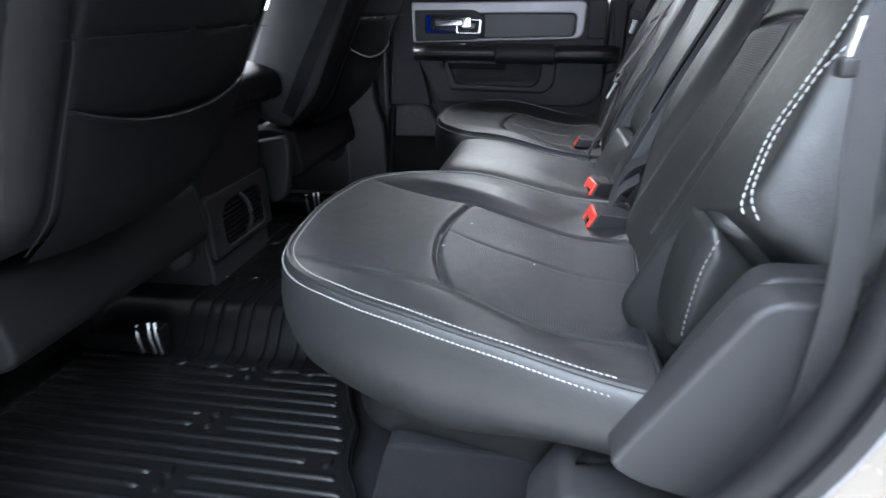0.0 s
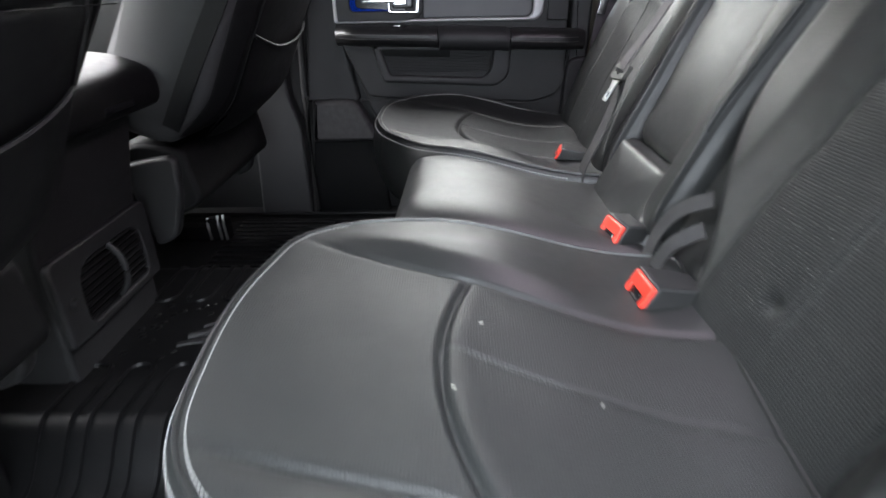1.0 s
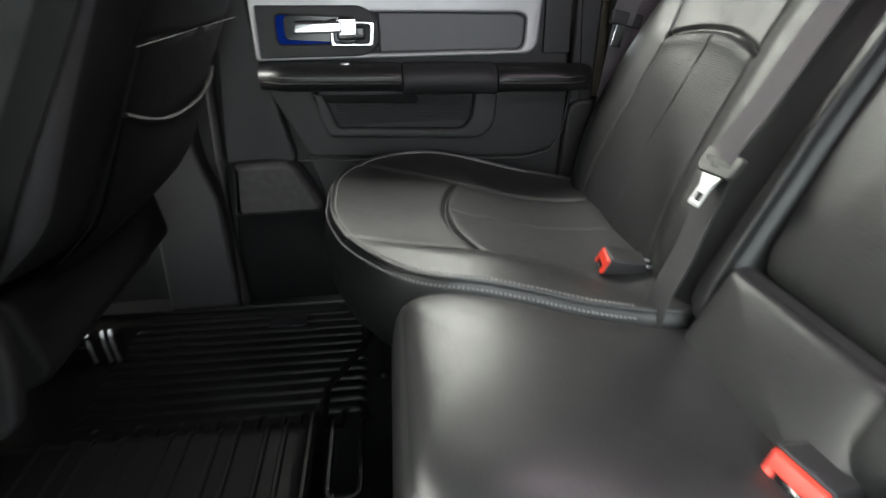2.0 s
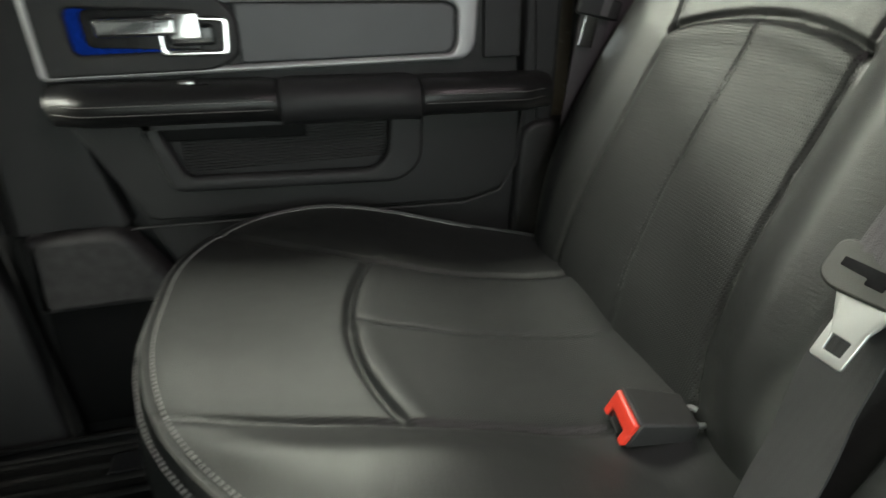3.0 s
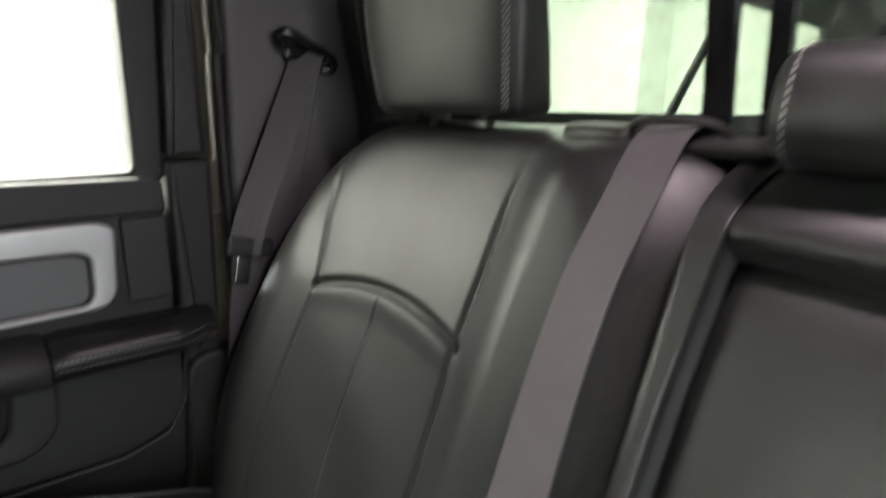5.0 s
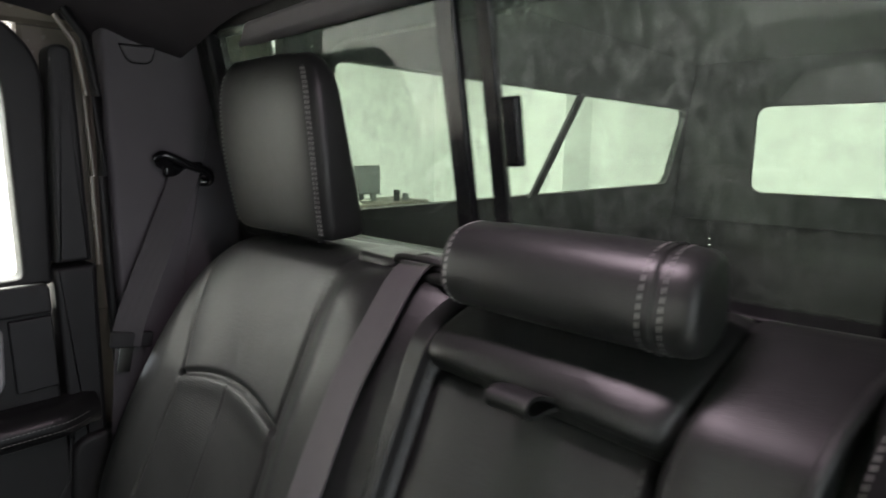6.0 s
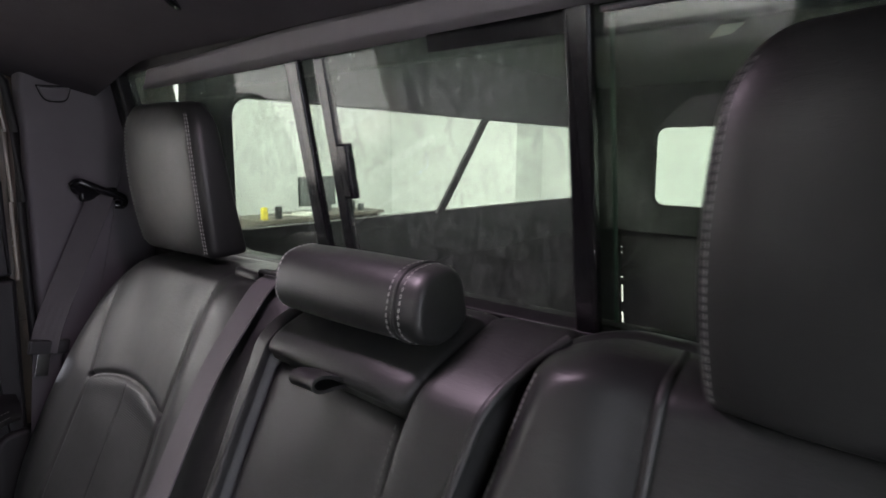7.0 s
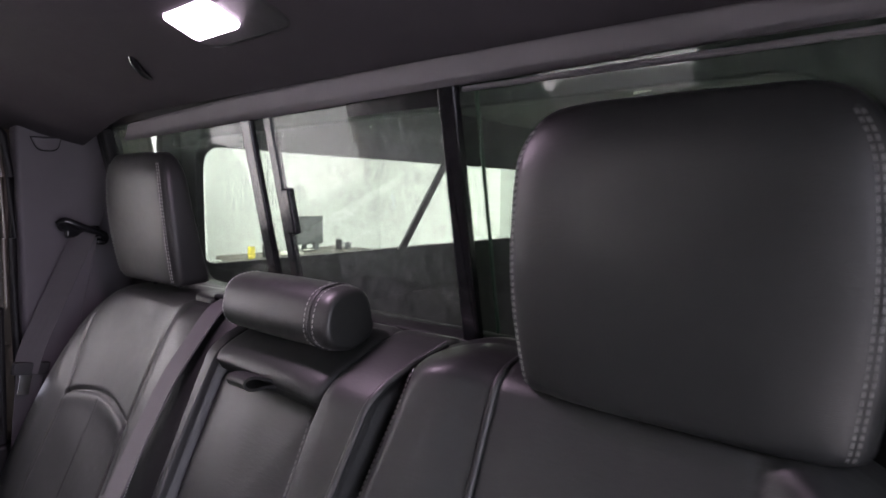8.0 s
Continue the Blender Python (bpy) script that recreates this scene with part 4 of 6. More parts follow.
def seat_cushion(which, corners, yc, hw, zt, arc_x, seamless=False, inner_thread=True, rise=0.022, table=None):
    """A rear cushion: bolsters, a perforated middle behind a curved seam, a stitched piped rim and a padded skirt."""
    outline = even(rounded(corners, 10), 0.0065)

    # the middle panel narrows and slants: its middle line and half width at four depths
    tx, tc, th = table or ((-1, 1), (yc, yc), (hw, hw))

    def off(x, y):
        """How far a point lies from the cushion's middle line, as a share of its normal half width."""
        return (y - float(np.interp(x, tx, tc))) * hw / float(np.interp(x, tx, th))

    def arc(y):
        return arc_x + 0.034 * ((y - yc) / hw) ** 2

    seam_off = 0.028 if yc < 0 else 0.014

    def top(x, y, s):
        z = zt + (rise * s ** 3 if not seamless else -0.014 * s ** 6) - 0.008 * s ** 12
        dy = abs(off(x, y))
        if not seamless:
            z += (0.012 if yc < 0 else 0.012 if y < yc else 0.004) * smooth(hw - 0.004, hw + 0.045, dy) * (1 - smooth(0.72, 1.0, s)) * (1 - 0.9 * smooth(-0.16, 0.0, x))
            z -= 0.006 * smooth(hw, 0.0, dy) * smooth(arc(y) - 0.02, arc(y) + 0.08, x)
            if dy < hw + 0.01 and abs(x - arc(y)) < 0.05:
                z += (groove(x - arc(y), 0.0048, 0.009) + 0.0015 * math.exp(-((x - arc(y) - 0.018) / 0.014) ** 2)) * smooth(hw + 0.008, hw - 0.02, dy)
            if x > arc_x - 0.22:
                z += groove(dy - hw, 0.0038, 0.0055) * smooth(arc_x - 0.22, arc_x - 0.1, x)
            if x > arc(y):
                z += groove(off(x, y) - seam_off, 0.0035, 0.0022)
        else:
            z += 0.006 * smooth(1.0, 0.2, s)
        z += 0.0025 * noise.noise(Vector((x * 9, y * 9, zt * 7 + yc)))
        z -= 0.046 * smooth(-0.24, 0.06, x) * (1 - (0.75 if yc < 0 else 0.0) * smooth(hw + 0.03, hw + 0.2, (y - yc) * (1 if yc > 0 else -1)))
        return z

    side = [(0.0045, -0.004), (0.009, -0.014), (0.013, -0.032), (0.017, -0.058), (0.017, -0.085), (0.012, -0.112), (0.002, -0.138), (-0.014, -0.160), (-0.038, -0.176), (-0.07, -0.184)]
    v, f, mids = pillow(outline, top, side, 90, (arc_x + 0.01, yc))
    if yc < 0:
        # the skirt grows shallower towards the rear on the door side
        n = len(outline)
        for k in range(len(side)):
            for i in range(n):
                p, rim_z = v[(90 + k) * n + i], v[89 * n + i].z
                p.z = rim_z + (p.z - rim_z) * (1 - 0.40 * smooth(-0.22, 0.03, p.x) * smooth(-0.5, -0.65, p.y))

    def region(x, y, r):
        if r >= 89:
            return "skirt"
        if seamless:
            return "face"
        dy = off(x, y)
        if abs(dy) < hw:
            return "middle" if x > arc(y) else "front"
        return "bolster_a" if dy > 0 else "bolster_b"

    seat = split(v, f, mids, region, Matrix.Identity(4), SEATS[which], {
        "skirt": ("cushion", LEATHER, "padded leather seat cushion"), "face": ("face", LEATHER, ""), "middle": ("middle_panel", PERF, "perforated black leather middle"),
        "front": ("front_panel", PERF, ""), "bolster_a": ("bolster", LEATHER, ""), "bolster_b": ("bolster", LEATHER, "")})
    if seamless:
        return seat
    rim = [Vector((p.x, p.y, top(p.x, p.y, 1.0) + 0.0005)) for p in outline]
    part("piping", tube(rim, 0.0032, 6, True), LEATHER, seat)
    n = len(rim)
    front = [i for i in range(n) if rim[i].x < 0.015 and (inner_thread or rim[i].x < -0.36 or abs(rim[i].y) > abs(yc))]
    start = next((i for i in front if (i - 1) % n not in front), front[0])
    order = [(start + k) % n for k in range(len(front))]
    inner = at_rim(outline, top, 0.008)
    low = [Vector((p.x, p.y, 0)) for p in outline]
    part("stitching", stitches([inner[i] + Vector((0, 0, 0.0010)) for i in order], 0.0048, 0.0014, 0.0008), THREAD, seat, "pale double stitching")
    outer_line = []
    for i in order:
        t = (outline[(i + 1) % n] - outline[i - 1]).normalized()
        d = outline[i] - inner[i].xy
        d.normalize()
        outer_line.append(Vector((outline[i].x + d.x * 0.0085, outline[i].y + d.y * 0.0085, rim[i].z - 0.0095)))
    part("stitching", stitches(outer_line, 0.0048, 0.0014, 0.0008), THREAD, seat, "pale double stitching")
    if not seamless:
        for dx in (-0.003, 0.003):
            mid_line = [(x, float(np.interp(x, tx, tc)) + seam_off + dx) for x in ranged(arc_x + 0.01, 0.05, 40)]
            line = [Vector((x, y, top(x, y, 0.3) + 0.0004)) for x, y in mid_line]
            part("stitching", stitches(line, 0.004, 0.0015, 0.0005), THREAD_DARK, seat)
    return seat


seat_cushion("near", [(0.05, -0.866, 0.02), (-0.26, -0.752, 0.22), (-0.425, -0.655, 0.17), (-0.457, -0.42, 0.2), (-0.425, -0.235, 0.13), (-0.33, -0.185, 0.06), (0.10, -0.225, 0.02)],
             -0.490, 0.160, 0.388, -0.222, inner_thread=False,
             table=((-0.46, -0.40, -0.22, 0.0, 0.1), (-0.425, -0.440, -0.497, -0.572, -0.60), (0.188, 0.184, 0.162, 0.172, 0.174)))
seat_cushion("far", [(0.10, 0.128, 0.02), (-0.27, 0.188, 0.06), (-0.36, 0.30, 0.09), (-0.402, 0.43, 0.12), (-0.405, 0.64, 0.15), (-0.29, 0.772, 0.16), (-0.06, 0.748, 0.12), (0.06, 0.69, 0.05), (0.10, 0.66, 0.02)],
             0.445, 0.148, 0.387, -0.203, rise=0.026,
             table=((-0.46, -0.40, -0.26, -0.17, -0.07, 0.0, 0.08), (0.54, 0.522, 0.481, 0.449, 0.433, 0.4225, 0.402), (0.19, 0.185, 0.171, 0.155, 0.149, 0.1475, 0.1375)))
seat_cushion("middle", [(0.10, 0.120, 0.01), (-0.25, 0.180, 0.02), (-0.292, 0.165, 0.03), (-0.298, -0.135, 0.03), (-0.272, -0.168, 0.03), (0.10, -0.217, 0.01)],
             0.0, 0.2, 0.404, -0.22, seamless=True)

# ---- rear bench: backrests ----
BM = Matrix(((0, 0.425, -0.905, 0.06), (1, 0, 0, 0), (0, 0.905, 0.425, 0.38), (0, 0, 0, 1)))


def backrest(which, corners, inner, outer_seam, arc_v, sign, stitch_edge=None):
    """An outer backrest. inner, outer_seam: the sideways place of the two long seams at a height; sign: which way is outwards."""
    outline = even(rounded(corners, 10), 0.0065)
    mid = lambda v: (inner(v) + outer_seam(v)) / 2

    def arc(u):
        q = (u - mid(0.32)) / (abs(outer_seam(0.32) - inner(0.32)) / 2)
        return arc_v - 0.024 * q * q

    def top(u, v, s):
        a, b = sorted((inner(v), outer_seam(v)))
        d = max(a - u, u - b)
        w = -0.031 if sign > 0 else -0.022
        w -= 0.028 * s ** (12 if sign > 0 else 28)
        proud = (0.052 if u < a else 0.020) if sign < 0 else (0.009 if u > b else 0.023)
        w += proud * smooth(-0.004, 0.065, d) * (1 - smooth(0.72 if sign > 0 else 0.86, 1.0, s))
        w -= 0.006 * smooth(0.0, -0.12, d)
        w += groove(d, 0.0028, 0.0048) * (1 - 0.6 * smooth(0.40, 0.56, v))
        if d < 0.006:
            w += groove(v - arc(u), 0.0042, 0.0075) + 0.002 * math.exp(-((v - arc(u) + 0.016) / 0.014) ** 2)
            if v < arc(u):
                w += groove(u - mid(v) - 0.006, 0.0018, 0.0013)
        w -= 0.050 * smooth(0.53, 0.61, v)
        if sign < 0:
            w -= 0.006 * math.exp(-((u + 0.446) ** 2 + (v - 0.052) ** 2) / 0.00009)
        w += 0.002 * noise.noise(Vector((u * 8, v * 8, arc_v)))
        return w

    side = [(0.006, -0.006), (0.011, -0.02), (0.014, -0.05), (0.010, -0.09), (0.0, -0.12)]
    c = (mid(0.27), 0.27)
    v_, f, mids = pillow(outline, top, side, 90, c)

    def region(u, v, r):
        if r >= 89:
            return "shell"
        a, b = sorted((inner(v), outer_seam(v)))
        if a < u < b:
            return "lower" if v < arc(u) else "upper"
        return "bolster_a" if u > b else "bolster_b"

    back = split(v_, f, mids, region, BM, SEATS[which], {
        "shell": ("backrest", LEATHER, "padded leather backrest"), "lower": ("middle_panel", PERF_BACK, "perforated black leather middle"),
        "upper": ("upper_panel", LEATHER, ""), "bolster_a": ("bolster", LEATHER, ""), "bolster_b": ("bolster", LEATHER, "")})
    for du in (-0.0035, 0.0035):
        line = [BM @ Vector((mid(v) + 0.006 + du, v, top(mid(v) + 0.006 + du, v, 0.4) + 0.0005)) for v in ranged(0.03, arc_v - 0.006, 50)]
        part("stitching", stitches(line, 0.004, 0.0015, 0.0005, (-0.9, 0, 0.42)), THREAD_DARK, back)
    for line2d, size in stitch_edge or ():
        cen = Vector(c)
        line = []
        for u, v in line2d:
            # the share of the way from the middle to the rim
            best = max(0.01, min(1.0, (Vector((u, v)) - cen).length / max(0.01, max((p - cen).length * max(0, (p - cen).normalized().dot((Vector((u, v)) - cen).normalized())) ** 60 for p in outline))))
            line.append(BM @ Vector((u, v, top(u, v, best) + 0.0012)))
        part("stitching", stitches(line, 0.0066 * size, 0.0018 * size, 0.00115 * size, (-0.9, 0, 0.42)), THREAD, back, "pale stitching")
    return back


def spline2(*pts):
    """A smooth flat curve through points."""
    return [(p.x, p.y) for p in spline([(*p, 0) for p in pts], 8)]


backrest("far",
         [(0.122, -0.06, 0.03), (0.660, -0.06, 0.05), (0.752, 0.08, 0.12), (0.766, 0.21, 0.15), (0.738, 0.37, 0.15), (0.672, 0.500, 0.10), (0.58, 0.562, 0.06), (0.50, 0.578, 0.08), (0.16, 0.582, 0.05), (0.120, 0.50, 0.05)],
         lambda v: float(np.interp(v, (0.0, 0.05, 0.10, 0.15, 0.23, 0.32, 0.40, 0.47, 0.53, 0.58), (0.270, 0.294, 0.305, 0.312, 0.318, 0.320, 0.316, 0.315, 0.307, 0.298))),
         lambda v: float(np.interp(v, (0.0, 0.06, 0.15, 0.25, 0.32, 0.36, 0.40, 0.47, 0.53, 0.58), (0.572, 0.588, 0.593, 0.587, 0.581, 0.592, 0.605, 0.619, 0.627, 0.630))), 0.345, 1,
         [([(float(np.interp(v, (0.02, 0.067, 0.097, 0.121, 0.20, 0.32), (0.172, 0.188, 0.1925, 0.196, 0.200, 0.200))), v) for v in ranged(0.02, 0.30, 50)], 0.55)])
near_back = backrest("near",
         [(-0.70, -0.06, 0.03), (-0.335, -0.06, 0.03), (-0.292, 0.06, 0.05), (-0.188, 0.20, 0.09), (-0.231, 0.46, 0.15), (-0.249, 0.562, 0.025), (-0.30, 0.590, 0.03), (-0.60, 0.58, 0.09), (-0.745, 0.50, 0.10), (-0.845, 0.22, 0.12), (-0.852, 0.158, 0.02), (-0.745, 0.115, 0.04)],
         lambda v: float(np.interp(v, (0.0, 0.15, 0.22, 0.34, 0.43, 0.56), (-0.340, -0.348, -0.362, -0.374, -0.366, -0.3655))), lambda v: -0.622 + 0.016 * smooth(0.0, 0.35, v), 0.362, -1,
         [([(np.interp(v, (0.17, 0.23, 0.42, 0.48, 0.51, 0.545), (-0.208, -0.204, -0.240, -0.247, -0.2525, -0.263)), v) for v in ranged(0.19, 0.535, 60)], 0.75),
          (spline2((-0.803, 0.170), (-0.775, 0.208), (-0.760, 0.241), (-0.760, 0.284), (-0.757, 0.34), (-0.725, 0.42)), 0.9),
          (spline2((-0.8135, 0.1725), (-0.786, 0.2105), (-0.7715, 0.243), (-0.7715, 0.2855), (-0.768, 0.34), (-0.736, 0.42)), 0.9)])
part("piping", tube([BM @ Vector((float(np.interp(v, (0.34, 0.43, 0.56), (-0.374, -0.366, -0.3655))), v, -0.0225 - 0.050 * smooth(0.53, 0.61, v) - 0.014 * smooth(0.55, 0.585, v))) for v in ranged(0.36, 0.582, 40)], 0.0042, 8), LEATHER, near_back)

# middle backrest with its fold-down armrest
mid_seat = SEATS["middle"]


def padded(name, corners, w0, thick, mat, parent, label="", crown=0.012, tilt=None, n=0.009, rim=6, rings=24):
    outline = even(rounded(corners, 10), n)

    def top(u, v, s):
        return w0 + crown * (1 - s ** 2) - 0.012 * s ** rim + (tilt(u, v) if tilt else 0) + 0.0012 * noise.noise(Vector((u * 9, v * 9, w0 * 30)))

    side = [(0.005, -0.005), (0.008, -0.016), (0.008, -thick * 0.6), (0.0, -thick)]
    v_, f, mids = pillow(outline, top, side, rings)
    return part(name, recalc([BM @ v for v in v_], f), mat, parent, label)


fall = lambda u, v: -0.075 * smooth(0.47, 0.60, v)
mid_back = padded("backrest", [(0.116, -0.06, 0.02), (0.112, 0.565, 0.02), (-0.262, 0.572, 0.03), (-0.236, 0.44, 0.1), (-0.205, 0.2, 0.06), (-0.29, 0.04, 0.04), (-0.29, -0.06, 0.02)], -0.048, 0.09, LEATHER, mid_seat, tilt=fall, crown=0.002, rim=16)
armrest = padded("armrest", [(0.080, 0.090, 0.025), (0.105, 0.30, 0.2), (0.095, 0.466, 0.012), (-0.132, 0.458, 0.012), (-0.130, 0.30, 0.2), (-0.126, 0.090, 0.025)], -0.022, 0.05, LEATHER, mid_back, "folded-up leather armrest", crown=0.006, n=0.005, rim=22, rings=40)
padded("lower_pad", [(0.100, -0.05, 0.01), (0.098, 0.079, 0.012), (-0.140, 0.083, 0.012), (-0.175, -0.05, 0.01)], -0.008, 0.07, LEATHER, mid_back, crown=0.008, n=0.005, rim=22, rings=40)
padded("upper_pad", [(0.105, 0.468, 0.014), (0.108, 0.486, 0.02), (0.086, 0.572, 0.03), (-0.166, 0.576, 0.03), (-0.136, 0.458, 0.012)], -0.004, 0.06, LEATHER, mid_back, tilt=fall, crown=0.008, n=0.005, rim=22, rings=40)
padded("side_roll", [(-0.136, 0.0, 0.02), (-0.139, 0.455, 0.02), (-0.160, 0.575, 0.012), (-0.256, 0.578, 0.012), (-0.232, 0.51, 0.06), (-0.218, 0.42, 0.1), (-0.178, 0.20, 0.08), (-0.182, 0.0, 0.02)], -0.004, 0.06, LEATHER, mid_back, tilt=fall, crown=0.005, n=0.005, rim=22, rings=40)
padded("side_roll", [(0.094, 0.0, 0.01), (0.108, 0.30, 0.1), (0.101, 0.46, 0.02), (0.096, 0.555, 0.01), (0.126, 0.555, 0.01), (0.124, 0.0, 0.01)], -0.006, 0.06, LEATHER, mid_back, tilt=fall, crown=0.004, n=0.005, rim=16, rings=30)
ridge = [BM @ Vector((np.interp(v, (0.2, 0.38, 0.47, 0.51, 0.545, 0.572), (-0.182, -0.213, -0.225, -0.233, -0.245, -0.262)), v, fall(0, v) + 0.002)) for v in ranged(0.16, 0.572, 40)]
part("piping", tube(ridge, 0.0048, 8), LEATHER, mid_back)
line = [BM @ Vector((np.interp(v, (0.09, 0.3, 0.46), (-0.117, -0.120, -0.123)), v, -0.0185)) for v in ranged(0.10, 0.45, 40)]
part("stitching", stitches(line, 0.0055, 0.0022, 0.0007, (-0.9, 0, 0.42)), THREAD_DARK, armrest)
loop = [BM @ Vector((-0.030, v, w)) for v, w in ((0.469, -0.012), (0.4695, 0.010), (0.468, 0.027), (0.463, 0.036), (0.457, 0.037), (0.4525, 0.030), (0.454, 0.018), (0.460, 0.004), (0.464, -0.012))]
part("pull_strap", ribbon(spline(loop, 5), (0, 1, 0), 0.038, 0.0028, 4), LEATHER, mid_back, "black leather pull strap")
for pts in (((-0.212, -0.05, -0.020), (-0.213, 0.014, -0.008), (-0.230, 0.06, -0.008), (-0.262, 0.095, -0.020)), ((-0.252, -0.03, -0.012), (-0.265, 0.02, -0.006), (-0.285, 0.06, -0.020))):
    part("buckle_strap", ribbon(spline([BM @ Vector(p) for p in pts], 6), BM.to_3x3() @ Vector((0.85, 0.45, 0.25)), 0.022, 0.0024, 4), WEBBING_DARK, mid_back, "dark buckle webbing")

# ---- headrests ----


def headrest(which, x0, x1, y0, y1, z0, z1, inner_side):
    """An upright padded headrest. inner_side: the side on which the stitched corner seam shows."""
    verts, faces = [], []
    rows, cols = 34, 72
    cx, cy = (x0 + x1) / 2, (y0 + y1) / 2

    def ring_point(t, a, grow=0.0):
        """t: 0 at the bottom to 1 at the top; a: angle."""
        e = min(1.0, (1 - t) / 0.22)
        round_top = math.sqrt(max(0.0, 1 - (1 - e) ** 2))
        e2 = min(1.0, t / 0.06)
        round_bot = math.sqrt(max(0.0, 1 - (1 - e2) ** 2))
        hx = (x1 - x0) / 2 * (0.42 + 0.58 * round_top) * (0.75 + 0.25 * round_bot)
        hy = (y1 - y0) / 2 * (0.66 + 0.34 * round_top) * (0.93 + 0.07 * round_bot) * (0.93 + 0.07 * math.sin(math.pi * min(1, t * 1.1)))
        c, s = math.cos(a), math.sin(a)
        p = 2 / 4.6
        x = cx + math.copysign(abs(c) ** p, c) * (hx + grow) - 0.018 * (t - 0.4) + 0.008 * (2 * t - 1) ** 2
        y = cy + math.copysign(abs(s) ** p, s) * (hy + grow)
        if c < 0:
            x -= 0.006 * (1 - s * s)
        else:
            x += 0.028 * (1 - t) * min(1.0, 3 * c)
        return Vector((x, y, z0 + (z1 - z0) * t + 0.004 * noise.noise(Vector((a, t * 3, y0)))))

    ts = [0.5 - 0.5 * math.cos(math.pi * k / (rows - 1)) for k in range(rows)]
    angs = [2 * math.pi * (k + 0.5) / cols for k in range(cols)]
    for t in ts:
        for a in angs:
            verts.append(ring_point(t, a))
    for i in range(rows - 1):
        for k in range(cols):
            faces.append((i * cols + k, i * cols + (k + 1) % cols, (i + 1) * cols + (k + 1) % cols, (i + 1) * cols + k))
    faces.append(tuple(range(cols)))
    faces.append(tuple((rows - 1) * cols + k for k in range(cols)))
    hr = part("headrest", recalc(verts, faces), LEATHER, SEATS[which], "padded leather headrest")
    for side in (-1, 1):
        for off in (-0.035, 0.06):
            aa = math.pi - side * (0.82 + off + (0.22 if which == "near" and side > 0 else 0.08 if which == "near" else 0.0))
            line = [ring_point(t, aa, 0.0008) for t in ranged(0.03, 0.93, 60)]
            part("stitching", stitches(line, 0.0048, 0.0017, 0.00040 if which == "near" else 0.00060, (-0.6, side * 0.8, 0)), THREAD, hr, "pale double stitching")
        line = [ring_point(t, math.pi - side * (0.85 + (0.22 if which == "near" and side > 0 else 0.08 if which == "near" else 0.0)), 0.0002) for t in ranged(0.03, 0.93, 40)]
        part("seam", tube(line, 0.0010, 6), LEATHER, hr)
    for y in (cy - 0.05, cy + 0.05):
        part("post", tube([(cx + 0.035, y, z0 - 0.02), (cx + 0.03, y, z0 + 0.03)], 0.005, 10), PLASTIC, hr)
    return hr


headrest("far", 0.322, 0.370, 0.342, 0.612, 0.876, 1.124, -1)
headrest("near", 0.285, 0.352, -0.682, -0.384, 0.858, 1.128, 1)

# low roll-shaped middle headrest
prof = even(rounded([(0.262, 0.868, 0.03), (0.276, 0.930, 0.028), (0.345, 0.936, 0.03), (0.362, 0.862, 0.02), (0.310, 0.842, 0.03)], 8), 0.006)
pc = sum(prof, Vector((0, 0))) / len(prof)


def roll_ring(y, grow=0.0):
    t = (y + 0.029) / 0.118
    e = max(0.0, (abs(t) - 0.86) / 0.14)
    k = math.sqrt(max(0.0, 1 - min(1, e) ** 2.4)) * 0.22 + 0.78
    k *= 1 - 0.05 * t * t
    return [Vector((pc.x + (p.x - pc.x) * k * (1 + grow), y, pc.y + (p.y - pc.y) * k * (1 + grow))) for p in prof]


ys = [-0.029 + 0.118 * math.sin(math.pi * (k / 40 - 0.5)) for k in range(41)]
verts = [v for y in ys for v in roll_ring(y)]
k = len(prof)
faces = [(i * k + j, i * k + (j + 1) % k, (i + 1) * k + (j + 1) % k, (i + 1) * k + j) for i in range(len(ys) - 1) for j in range(k)]
faces += [tuple(range(k)), tuple((len(ys) - 1) * k + j for j in range(k))]
mh = part("headrest", recalc(verts, faces), LEATHER, mid_seat, "low roll-shaped leather headrest")
for y in (-0.108, -0.124, 0.078):
    ring = roll_ring(y, 0.012)
    part("stitching", stitches(ring + ring[:1], 0.0050, 0.0020, 0.0006, (0.2, 1, 0.1)), THREAD, mh, "pale stitching round the end")
part("seam", tube(roll_ring(-0.116, 0.008), 0.0018, 6, True, (0, 1, 0.01)), LEATHER, mh)

# belt guide loops on top of the far backrest
guide = thing("belt_guide", "black plastic belt guide on the backrest top", "belt guide")
part("loop", tube(spline([(0.345, 0.225, 0.866), (0.335, 0.21, 0.876), (0.33, 0.18, 0.879), (0.335, 0.15, 0.877), (0.35, 0.135, 0.866)], 6), 0.004, 8), PLASTIC, guide)
part("foot", box(0.335, 0.385, 0.10, 0.22, 0.850, 0.866, 0.006), PLASTIC, guide)
part("cover", slab(rounded([(0.33, 0.215, 0.02), (0.40, 0.21, 0.02), (0.41, 0.30, 0.03), (0.34, 0.30, 0.02)], 5), 0.022, Matrix.Translation((0, 0, 0.850)), 0.008), LEATHER, guide)

# ---- seat belts and buckles ----


